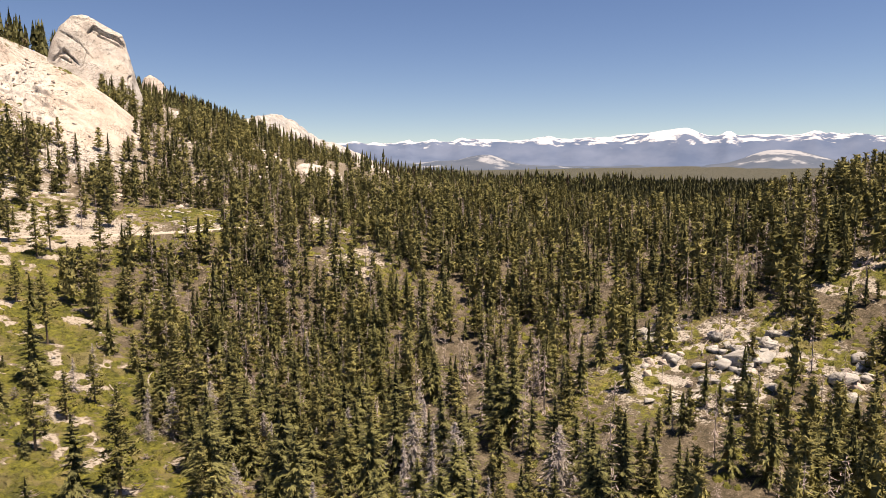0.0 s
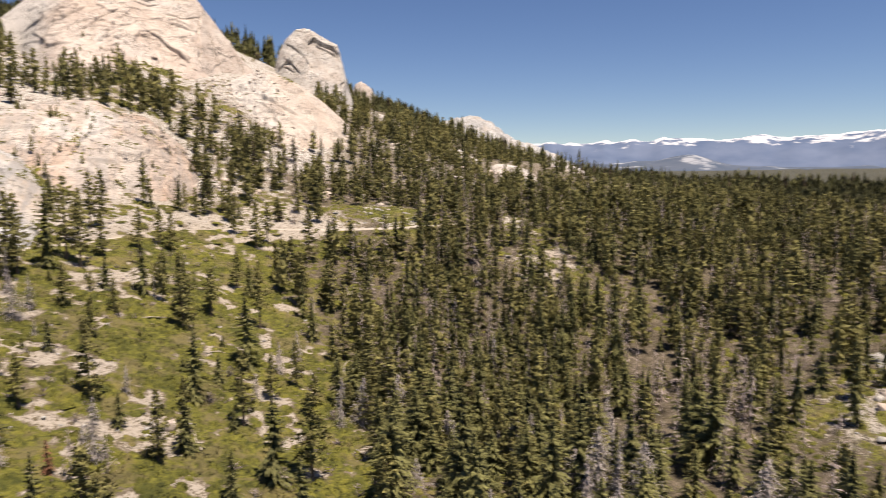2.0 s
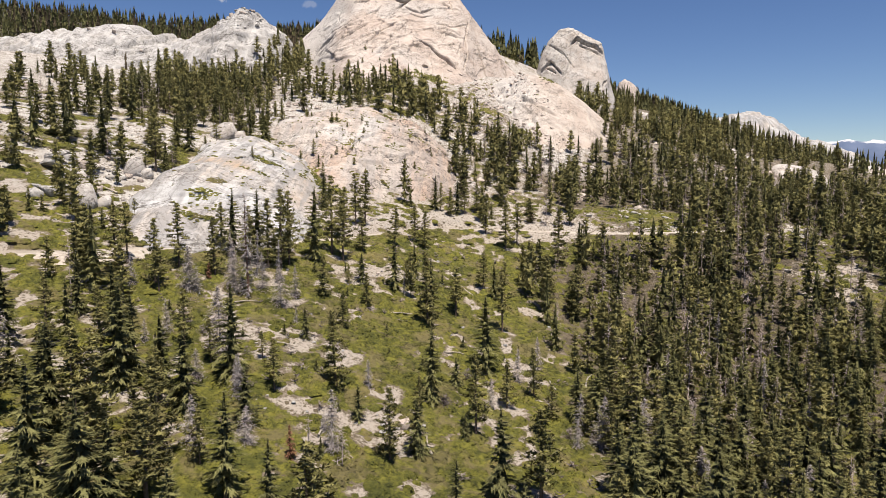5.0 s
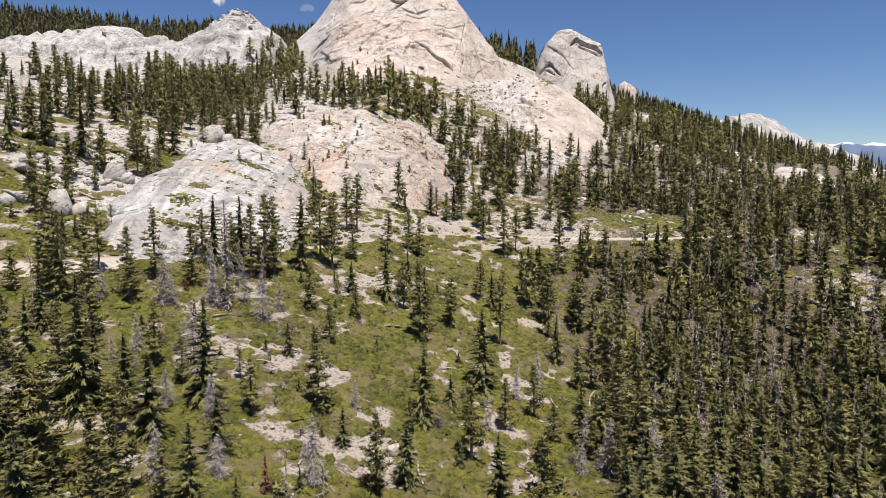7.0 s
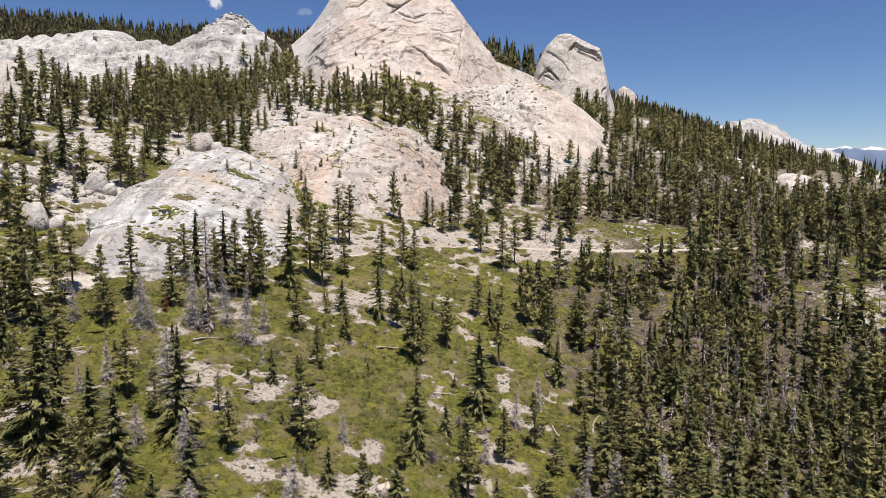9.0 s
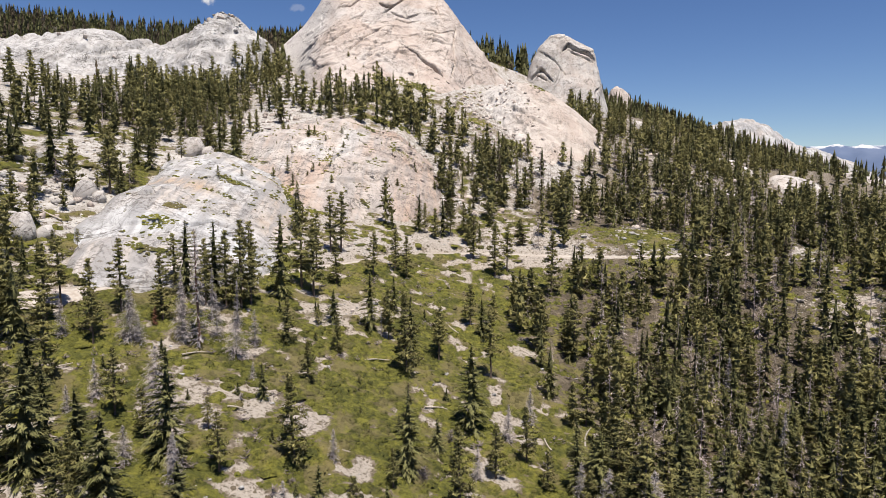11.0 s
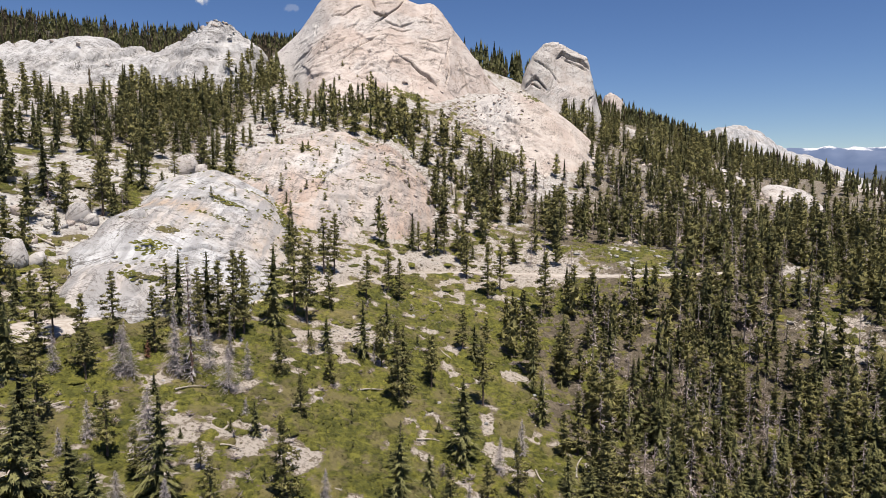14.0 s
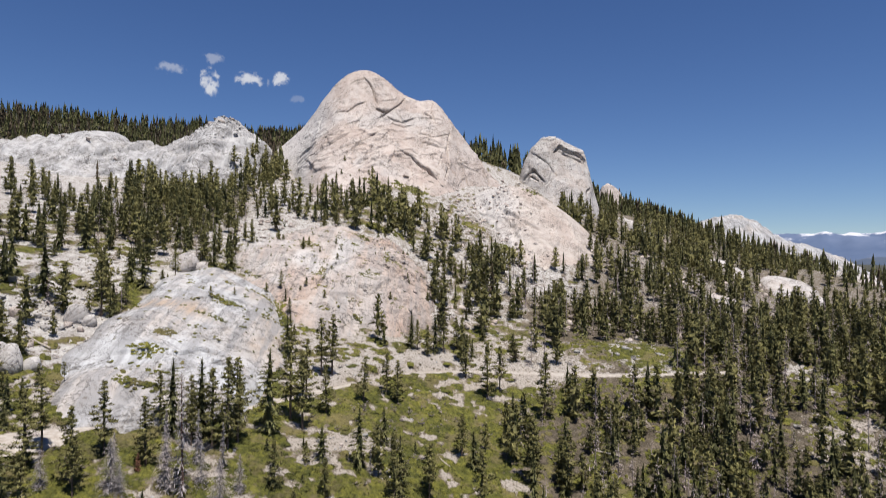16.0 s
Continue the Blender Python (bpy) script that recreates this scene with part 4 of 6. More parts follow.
def pine_crown(rng, h, limbs, tufts, base=0.25, radius=0.17, power=0.6, size=0.55, flat=0.55, clump=0.075, ragged=0.5, inner=(7, 4), fill=0.5):
    """An open crown: limbs that end in clumps of needles. Gives vertices, triangles, tones, normals and the limbs' ends."""
    t = np.sort(np.clip((np.arange(limbs) + rng.uniform(0, 1, limbs)) / limbs, 0, 0.99))
    a = np.arange(limbs) * 2.399 + rng.normal(0, 0.6, limbs)
    prof = (1 - t) ** power * np.minimum(1, 0.45 + 2.2 * t) + 0.03
    ln = h * radius * prof * rng.uniform(1 - ragged, 1.2, limbs) * (1 + 0.25 * ragged * np.cos(a - rng.uniform(0, 6.28)))
    z0 = h * (base + (1 - base) * t)
    rise = 0.75 * t - 0.1 + rng.normal(0, 0.12, limbs)
    s = rng.uniform(0.35, 1.0, (limbs, tufts)) ** 0.7
    r = ln[:, None] * s
    rad = h * clump * (0.55 + 0.6 * (1 - t))[:, None, None]
    o = rng.normal(0, 1, (limbs, tufts, 3))
    o *= rad * rng.uniform(0.3, 1, (limbs, tufts, 1)) / (np.linalg.norm(o, axis=2)[..., None] + 1e-6)
    o[..., 2] *= flat
    ca, sa = np.cos(a)[:, None], np.sin(a)[:, None]
    c = np.stack([ca * r, sa * r, z0[:, None] + rise[:, None] * r], -1) + o
    out = o / (np.linalg.norm(o, axis=2)[..., None] + 1e-6)
    nrm = (0.55 * soft_normals(c.reshape(-1, 3), rng, 0.5, 0.2) + 0.6 * out.reshape(-1, 3))
    nrm /= np.linalg.norm(nrm, axis=1)[:, None] + 1e-6
    c, out = c.reshape(-1, 3), out.reshape(-1, 3)
    k = len(c)
    d = out + rng.normal(0, 0.6, (k, 3)) + np.array([0, 0, 0.25])
    d /= np.linalg.norm(d, axis=1)[:, None]
    lat = np.cross(d, rng.normal(0, 1, (k, 3)))
    lat /= np.linalg.norm(lat, axis=1)[:, None] + 1e-6
    q = (size * rng.uniform(0.7, 1.3, k) * np.repeat(0.6 + 0.4 * (1 - t), tufts))[:, None]
    v = np.stack([c - d * q * 0.5 + lat * q * 0.28, c - d * q * 0.5 - lat * q * 0.28, c + d * q], 1).reshape(-1, 3)
    # tone rises from the bottom to the top of each clump
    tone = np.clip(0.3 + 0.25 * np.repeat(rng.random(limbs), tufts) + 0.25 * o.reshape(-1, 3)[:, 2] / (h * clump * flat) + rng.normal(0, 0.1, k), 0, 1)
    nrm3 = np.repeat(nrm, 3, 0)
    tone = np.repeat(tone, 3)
    iv, jf = shade_core(rng, h, inner[0], inner[1], radius * fill, base, power)
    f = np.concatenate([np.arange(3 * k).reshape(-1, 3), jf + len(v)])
    # the inner tiers' near-zero tone is painted shade
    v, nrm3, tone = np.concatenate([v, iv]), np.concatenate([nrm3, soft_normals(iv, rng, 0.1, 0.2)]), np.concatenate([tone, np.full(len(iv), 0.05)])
    f = facing(v, f, nrm3)
    tips = np.column_stack([np.cos(a) * ln * 0.8, np.sin(a) * ln * 0.8, z0 + rise * ln * 0.8])
    return v, f, tone, nrm3, (z0, tips)


def crown(rng, h, whorls, per, tufts, size, base=0.14, radius=0.17, droop=0.35, ragged=0.3, power=0.85, slim=0.3):
    """Loose thin sprays in whorls, for dying and leafless trees."""
    n = whorls * per
    t = np.clip(np.abs((np.repeat(np.arange(whorls), per) + 0.3 + rng.normal(0, 0.45, n)) / whorls), 0, 0.985)
    a = rng.uniform(0, 2 * math.pi, n)
    ln = h * radius * ((1 - t) ** power * np.minimum(1, 0.5 + 2.4 * t) + 0.012) * rng.uniform(1 - ragged, 1 + ragged * 0.4, n)
    s = (np.arange(tufts) + rng.uniform(0.3, 1.0, (n, tufts))) / tufts
    r = ln[:, None] * s
    up = (0.45 * t - 0.12)[:, None] * r - droop * r * r / (h * radius + 1e-6) * (1 - t)[:, None]
    off = rng.normal(0, 0.10, (n, tufts)) * ln[:, None]
    ca, sa = np.cos(a)[:, None], np.sin(a)[:, None]
    c = np.stack([ca * r - sa * off, sa * r + ca * off, (h * (base + (1 - base) * t))[:, None] + up], -1).reshape(-1, 3)
    k = len(c)
    yaw = np.repeat(a, tufts) + rng.normal(0, 0.5, k)
    q = (size * rng.uniform(0.65, 1.35, k) * np.repeat(0.5 + 0.6 * (1 - t), tufts))[:, None]
    d = np.column_stack([np.cos(yaw), np.sin(yaw), rng.normal(-0.35, 0.45, k)]) * q
    lat = np.column_stack([-np.sin(yaw), np.cos(yaw), rng.normal(0, 0.35, k)]) * q * slim
    v = np.stack([c - d * 0.8, c + lat + d * 0.5, c - lat + d * 0.5], 1).reshape(-1, 3)
    return v, np.arange(3 * k).reshape(-1, 3), np.repeat(rng.random(k) * 0.35 + 0.4 * s.ravel(), 3)


def stem(rng, h, r, sides=6, joints=5, lean=0.02):
    z = np.linspace(-0.8, h, joints)
    off = np.cumsum(rng.normal(0, lean * h / joints, (joints, 2)), 0)
    off -= off[0]
    pts = np.column_stack([off * np.linspace(0, 1, joints)[:, None], z])
    return tube(pts, r * (1 - np.linspace(0, 0.93, joints) ** 1.1), sides)


def bare_boughs(rng, h, whorls, per, radius=0.13, base=0.12, twigs=3, thick=0.05, droop=0.55):
    """Drooping leafless branches with thin twigs."""
    pieces = []
    for w in range(whorls):
        t = (w + rng.uniform(0, 0.8)) / whorls
        for _ in range(per):
            a = rng.uniform(0, 2 * math.pi)
            ln = h * radius * (1 - t) ** 0.8 * rng.uniform(0.6, 1.15) + 0.15
            z0 = h * (base + (0.98 - base) * t)
            d = np.array([math.cos(a), math.sin(a), 0])
            p = [d * ln * s + np.array([0, 0, z0 + ln * (0.12 * s - droop * s * s)]) for s in (0, 0.5, 1)]
            lat = np.cross(d, (0, 0, 1)) * thick
            upv = np.array([0, 0, thick])
            v = np.array([p[0] - lat, p[0] + lat, p[1] - lat * 0.7, p[1] + lat * 0.7, p[2], p[0] - upv, p[0] + upv, p[1] - upv * 0.7, p[1] + upv * 0.7])
            f = [(0, 1, 3), (0, 3, 2), (2, 3, 4), (5, 6, 8), (5, 8, 7), (7, 8, 4)]
            pieces.append((v, np.array(f)))
            for _ in range(twigs):
                s = rng.uniform(0.3, 0.95)
                o = d * ln * s + np.array([0, 0, z0 + ln * (0.12 * s - droop * s * s)])
                e = o + (d * rng.uniform(0.1, 0.5) + np.cross(d, (0, 0, 1)) * rng.choice((-1, 1)) * rng.uniform(0.3, 0.8) + np.array([0, 0, -rng.uniform(0.1, 0.7)])) * ln * 0.4
                pieces.append((np.array([o - upv * 0.6, o + upv * 0.6, e]), np.array([(0, 1, 2)])))
    return joined(pieces)


rng = np.random.default_rng(7)
H0 = 16.0   # all pattern trees are this tall, then scaled
CONIFERS = []
for i in range(6):
    if i in (0, 2, 4):
        rad, power, base, ragged, droop = {0: (0.215, 0.95, 0.05, 0.35, 0.35), 2: (0.25, 1.0, 0.03, 0.28, 0.40), 4: (0.175, 0.88, 0.08, 0.5, 0.30)}[i]
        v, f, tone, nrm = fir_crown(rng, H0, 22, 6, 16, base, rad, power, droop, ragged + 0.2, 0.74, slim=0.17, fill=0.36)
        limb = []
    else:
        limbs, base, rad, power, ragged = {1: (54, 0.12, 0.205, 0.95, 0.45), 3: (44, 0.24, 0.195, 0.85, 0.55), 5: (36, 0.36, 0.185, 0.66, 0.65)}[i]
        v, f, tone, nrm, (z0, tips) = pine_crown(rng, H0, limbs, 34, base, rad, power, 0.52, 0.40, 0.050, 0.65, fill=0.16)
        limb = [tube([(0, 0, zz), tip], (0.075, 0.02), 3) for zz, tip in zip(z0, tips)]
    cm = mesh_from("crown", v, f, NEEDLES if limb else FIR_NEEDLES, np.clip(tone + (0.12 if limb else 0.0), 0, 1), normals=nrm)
    v, f = joined([stem(rng, H0 * 0.97, 0.24, 7, 6)] + limb)
    CONIFERS.append((cm, mesh_from("trunk", v, f, BARK, shade=True)))
YOUNG = []
for i in range(2):
    v, f, tone, nrm = fir_crown(rng, H0, 18, 6, 9, 0.01, 0.23, 0.9, 0.25, 0.2, 1.3)
    cm = mesh_from("crown", v, f, FIR_NEEDLES, tone * 0.7, normals=nrm)
    v, f = stem(rng, H0 * 0.95, 0.3, 6, 4, 0.005)
    YOUNG.append((cm, mesh_from("trunk", v, f, BARK, shade=True)))
SNAGS = []
for i, (rad, droop, w, tw) in enumerate(((0.25, 0.45, 24, 3), (0.19, 0.35, 20, 3), (0.10, 0.2, 14, 3), (0.22, 0.5, 20, 3))):
    bv, bf = bare_boughs(rng, H0, w, 8, rad, 0.04, tw, 0.07, droop)
    sv, sf, _ = crown(rng, H0, w, 10, 5, 0.95, 0.03, rad * 1.1, droop, 0.25, 0.85, 0.06)
    bv, bf = joined([(bv, bf), (sv, sf)])
    bm_ = mesh_from("bare_crown", bv, bf, DEADWOOD)
    v, f = stem(rng, H0, 0.24, 7, 6, 0.025)
    SNAGS.append((bm_, mesh_from("trunk", v, f, DEADWOOD, shade=True)))
RUSTY = []
v, f, tone = crown(rng, H0, 20, 8, 10, 0.6, 0.05, 0.2, 0.5, 0.4, 0.8)
RUSTY.append((mesh_from("crown", v, f, RUST, tone), CONIFERS[0][1]))


def stand_height(x, y):
    x, y = np.atleast_1d(x).astype(float), np.atleast_1d(y).astype(float)
    return np.maximum(land(x, y), rock_top(x, y))


def tree_pose(x, y, h, wide=1.0):
    s = h / H0
    g = s ** 0.85 * wide
    return Matrix.LocRotScale((x, y, float(stand_height(x, y)[0]) - 0.15), Euler((rng.normal(0, 0.015), rng.normal(0, 0.015), rng.uniform(0, 6.28))), (g, g, s))


FIRST = {}


def plant(kind, patterns, k, pose_, label, category, group, top="crown"):
    """One tree: the first of a pattern is built, later ones are copies of it."""
    key = (kind, k, label)
    if key in FIRST:
        return copy_thing(FIRST[key], pose_ @ Matrix.Diagonal((*(1 / q for q in FIRST[key].scale), 1)))
    ob = thing(kind, label, category, group, pose_)
    tagged(part_mesh(top, patterns[k][0], ob), kind="stuff" if top == "bare_crown" else "")
    part_mesh("trunk", patterns[k][1], ob)
    FIRST[key] = ob
    return ob


PINE_LABEL = {0: "dark green fir with dense drooping boughs", 1: "slender green pine with ragged boughs", 2: "broad green fir with boughs to the ground", 3: "tall open pine with a bare lower trunk", 4: "thin narrow green conifer", 5: "old pine with a high open crown"}


def pine(x, y, h, k=None, wide=1.22, where="on the shrubby slope"):
    k = int(rng.choice((0, 2, 2, 0, 2, 1, 3, 4) if "wood" in where else (1, 3, 1, 0, 2, 1, 3, 5))) if k is None else k
    return plant("conifer", CONIFERS, k, tree_pose(x, y, h, wide), PINE_LABEL[k] + " " + where, "tree", "conifers " + where)


def snag(x, y, h, k=None, where="on the open slope"):
    k = int(rng.integers(0, 4)) if k is None else k
    return plant("dead_tree", SNAGS, k, tree_pose(x, y, h, 1.35 if k == 0 else 1.1), "silver-grey dead conifer with bare drooping branches " + where, "dead tree", "dead trees", "bare_crown")


def young(x, y, h):
    return plant("young_fir", YOUNG, int(rng.integers(0, 2)), tree_pose(x, y, h), "small dark young fir among low shrubs", "tree", "young firs")


# the open slope
for x, y, h in ((-89, 171, 20.8), (-87, 161, 20.3), (-87, 190, 15), (-76, 147, 20.4), (-70, 164, 15.4), (-61, 158, 12.1), (-50, 166, 7.8), (-44, 154, 13.2), (-30, 163, 20.9), (-42, 214, 11.6), (-33, 197, 12.1), (-81, 143, 22.1),
                (-76, 124, 15), (-72, 120, 15), (-65, 122, 17), (-66, 137, 14), (-60, 121, 12), (-52, 123, 12), (-14, 140, 17.8), (-23, 153, 9.7), (-8, 165, 9.9), (-5, 173, 23.7), (-7, 219, 26), (-100, 168, 17), (-107, 181, 19), (-98, 150, 18)):
    pine(x, y, h)
# below and along the road
for x, y, h in ((-50, 242, 29), (-46, 258, 31), (-42, 302, 24), (-38, 305, 25.7), (-58, 312, 18), (-44, 278, 22.5), (-35, 269, 18.6), (-23, 287, 18.6), (-15, 302, 17.3), (-10, 297, 18), (-6, 356, 19), (-3, 357, 15), (6, 359, 19.2), (10, 361, 19.3), (17, 368, 17), (20, 336, 20.6), (29, 322, 24.7), (35, 327, 21.4)):
    pine(x, y, h, where="beside the dirt road")
for x, y, h in ((-20, 241, 20.2), (-13, 262, 14), (-16, 248, 10.4), (-6, 229, 21.8), (3, 242, 14.3), (-42, 214, 14), (-36, 233, 7.2), (-28, 219, 12.1), (15, 268, 16.4), (19, 261, 15), (53, 312, 27.9), (41, 264, 21.5), (20, 233, 23), (3, 237, 18.7), (26, 190, 16.4), (17, 181, 14.5), (7, 161, 22.2), (30, 180, 11.5), (49, 222, 20.6), (65, 243, 21), (40, 263, 24), (53, 262, 24)):
    pine(x, y, h)
# at the foot and rim of the slab
for x, y, h in ((-103, 197, 21), (-103, 205, 20), (-90, 195, 20), (-88, 209, 21), (-76, 208, 19.5), (-76, 227, 24), (-67, 227, 26), (-63, 225, 24), (-59, 227, 28), (-57, 231, 27), (-41, 254, 27), (-124, 241, 7.2), (-117, 243, 6.7), (-71, 230, 18), (-69, 224, 17), (-132, 300, 27), (-129, 334, 21.8), (-125, 293, 10.9), (-115, 374, 20.8), (-156, 318, 10.8), (-156, 302, 28), (-129, 316, 14.3), (-134, 294, 12.3), (-93, 318, 6), (-86, 330, 4), (-81, 231, 16), (-65, 350, 8), (-69, 360, 7), (-62, 338, 6), (-58, 326, 7.5), (-73, 368, 9), (-141, 318, 19), (-147, 330, 17), (-138, 340, 15), (-121, 352, 14), (-112, 384, 17), (-104, 388, 13)):
    pine(x, y, h, where="by the granite slab")
for x, y, h in ((-42, 184, 9.6), (-48, 183, 3.9), (-75, 158, 5.9), (-70, 191, 6.1), (-25, 138, 4.8), (-29, 134, 5.5), (4, 157, 7.7), (-20, 205, 3.5), (-58, 176, 3), (-8, 190, 4.5), (-36, 168, 4)):
    young(x, y, h)
for x, y, h, k in ((-61, 166, 18, 0), (-53, 200, 13.3, 0), (-52, 150, 9.5, 1), (-95, 190, 10.5, 1), (-77, 194, 9.1, 3), (-76, 168, 10.1, 1), (-67, 200, 13, 2), (-69, 145, 6, 3), (-79, 161, 6.7, 1), (-51, 147, 11.9, 1), (-55, 127, 12.2, 3), (-27, 137, 15.2, 3), (-30, 144, 5.1, 1), (53, 168, 19, 0), (43, 171, 15.2, 0), (35, 167, 9, 3), (106, 251, 15.3, 2), (106, 211, 18.7, 2), (-16, 238, 9, 2), (38, 178, 12, 3)):
    snag(x, y, h, k)
for x, y, h, k in ((-68, 201, 17, 3), (-50, 208, 11, 1), (-60, 206, 13, 3), (-80, 196, 14, 0), (-72, 212, 15, 2), (-64, 214, 16, 2), (-57, 216, 14, 2), (-84, 206, 9, 1), (-46, 190, 6, 1), (-62, 150, 8, 0), (-45, 133, 9, 0), (-22, 168, 8, 1), (12, 178, 9, 3), (22, 200, 11, 3), (30, 212, 12, 1)):
    snag(x, y, h, k)
v, f = stem(rng, H0, 0.26, 8, 6, 0.02)
plant("dead_tree", [(SNAGS[2][0], mesh_from("trunk", v, f, RED_BARK, shade=True))], 0, tree_pose(-63, 200, 33), "tall reddish dead pine with few drooping bare boughs", "dead tree", "dead trees", "bare_crown")
plant("dead_conifer", RUSTY, 0, tree_pose(-77, 205, 5.5), "dead conifer still holding rust-red needles", "dead tree", "dead trees")
for x, y, h in ((-35, 222, 3.5), (-10, 233, 5), (-18, 190, 3), (-55, 160, 3.5), (-64, 178, 4), (-38, 240, 4), (5, 210, 5), (-28, 154, 3), (14, 225, 6), (-80, 180, 4), (-2, 262, 5), (-48, 232, 5)):
    young(x, y, h)
plant("dead_conifer", RUSTY, 0, tree_pose(-35, 131, 7.8), "dead conifer still holding rust-red needles", "dead tree", "dead trees")


# ==== the woods
def wood_density(x, y):
    shrub, bare, wood, road = cover(x, y)
    n = fbm(x, y, 40, 3, 131)
    d = wood * 0.92 * smooth(500, 430, y)
    opening = np.maximum.reduce([0.85 * blob(x, y, 202, 88, 42, 44, 20), 0.5 * blob(x, y, 160, 85, 18, 16), 0.5 * blob(x, y, 192, 160, 16, 14), 0.85 * blob(x, y, 172, 285, 22, 22), 0.92 * blob(x, y, 108, 384, 44, 40), 0.6 * blob(x, y, 178, 345, 22, 30), 0.8 * blob(x, y, 124, 152, 20, 40, -20), 0.8 * blob(x, y, 262, 74, 26, 20), 0.6 * blob(x, y, 88, 314, 14, 12), 0.75 * blob(x, y, 112, 415, 60, 45), 0.55 * blob(x, y, 58, 268, 24, 58, -8)])
    d = d * (1 - opening)
    up = (y > 335)
    mid = np.where(up & (x > -45) & (x < 75), 0.26 * smooth(335, 350, y) * smooth(560, 470, y), 0)
    d = np.maximum(d, mid)
    d = np.maximum(d, np.where((y > 400) & (x > 60 + 0.25 * (y - 400)), 0.68 * smooth(-0.45, 0.1, n + 0.1), 0))
    d = np.maximum(d, np.where((y > 700) & (x > 210), 0.9 * smooth(-0.4, 0.1, n + 0.25) * (1 - 0.6 * smooth(340, 440, x)), 0))
    for cx, cy, rx, ry, turn, w in ((-195, 588, 42, 160, 17, 1.0), (-165, 425, 46, 46, 0, 0.85), (-170, 330, 36, 40, 0, 0.28), (-50, 546, 52, 40, 0, 1.0), (24, 485, 20, 62, 0, 0.75), (58, 520, 26, 30, 0, 0.45), (-240, 450, 50, 70, 0, 0.3), (-172, 690, 38, 66, 0, 1.0), (95, 905, 80, 34, 0, 1.0), (-110, 470, 18, 60, 0, 0.12)):
        d = np.maximum(d, w * blob(x, y, cx, cy, rx, ry, turn) ** 0.7)
    clumps = fbm(x, y, 19, 2, 135)
    d = np.where((y > 400) & (y < 900) & (x < 600), d * (np.where(x > 150, 0.3, 0.35) + 0.75 * smooth(-0.28, 0.12, clumps)), d)
    d = np.maximum(d, np.where((y > 850) & (x < -30), 0.95, 0))
    d = np.maximum(d, np.where(x < -205, 0.28 * smooth(430, 380, y), 0))
    d = np.maximum(d, np.where((x < -100) & (y < 330), 0.18, 0))
    d = np.maximum(d, np.where((x < -40) & (y < 150), 0.5 * smooth(-48, -66, x) * smooth(150, 132, y), 0))
    d = np.maximum(d, np.where((x > -50) & (x < 24) & (y < 146), 0.1, 0))
    d = np.maximum(d, np.where((x < -52) & (y < 185), 0.05, 0))
    d = np.maximum(d, np.where((x > -60) & (x < 60) & (y > 225) & (y < 340), 0.05, 0))
    d = np.maximum(d, np.where((x > -12) & (x < 60) & (y > 130) & (y < 225), 0.05, 0))
    d = np.maximum(d, np.where((x > -100) & (x < -52) & (y > 218) & (y < 246), 0.10, 0))
    d = np.where((x > -178) & (x < 150) & (np.abs(y - road_line(np.clip(x, -180, 230)) + 4 * smooth(-60, -20, x)) < 4.5 + 5 * smooth(-60, -20, x)), 0, d)
    d = np.where((x > -64) & (x < -26) & (y > 262) & (y < 385), d * 0.15, d)
    return np.where((np.hypot(x, y - 5) < 35), d * 0.6, d)


def scatter(x0, x1, y0, y1, step):
    ax, ay = np.meshgrid(np.arange(x0, x1, step), np.arange(y0, y1, step))
    ax = ax.ravel() + rng.uniform(-0.48, 0.48, ax.size) * step
    ay = ay.ravel() + rng.uniform(-0.48, 0.48, ay.size) * step
    return ax, ay


wx, wy = scatter(-480, 470, 0, 520, 4.8)
ok = rng.random(len(wx)) < wood_density(wx, wy) * (np.where(wx > 30, 0.70, 0.68) * np.where((wx > 40) & (wy < 335), np.minimum(1.2, 0.45 + 0.65 * blob(wx, wy, 95, 200, 60, 90) + 0.85 * smooth(-0.22, 0.1, fbm(wx, wy, 15, 2, 137))), 1) + 0.3 * blob(wx, wy, 85, 225, 60, 95)) * (0.75 + 0.6 * fbm(wx, wy, 22, 2, 133)) * np.where(wx > 30, 1.15 + 0.3 * smooth(200, 320, wx), 0.86)
wx, wy = wx[ok], wy[ok]
ok = (wx > -0.74 * wy - 30) & (wx < 3.4 * (wy + 32) + 10)
wx, wy = wx[ok], wy[ok]
rock = rock_top(wx, wy) > land(wx, wy) - 0.5
ok = ~rock | (rng.random(len(wx)) < 0.045 + 0.05 * ((wy > 350) & (wx > -105)))
wx, wy, rock = wx[ok], wy[ok], rock[ok]
wh = np.where(rock, rng.uniform(3, 8, len(wx)), (6 + 17 * rng.random(len(wx)) ** 0.8) * (1 + 0.15 * fbm(wx, wy, 50, 2, 141)))
wh = np.where((wx > 30) & (wy < 335), (5.5 + (wh - 6) * 0.88) * np.exp(rng.normal(0, 0.22, len(wx))), wh)
wh = np.where((wy > 335) & ~rock, np.minimum(wh * 1.05, 23), np.minimum(wh, 21))
dead = rng.random(len(wx)) < np.where(wx > 60, 0.28 - 0.10 * smooth(190, 260, wx) + 0.35 * blob(wx, wy, 128, 152, 28, 44, -20), 0.12)
reach = np.minimum.reduce([np.hypot(wx - 60, wy - 110), np.hypot(wx + 80, wy - 110) * 1.1, np.hypot(wx, wy - 185) * 1.4])
order = np.argsort(reach)
near_live = [i for i in order if not dead[i]][:265]
near_dead = [i for i in order if dead[i]][:45]
for i in near_live:
    pine(wx[i], wy[i], wh[i] * 1.2, wide=rng.uniform(1.3, 1.75), where="in the valley wood")
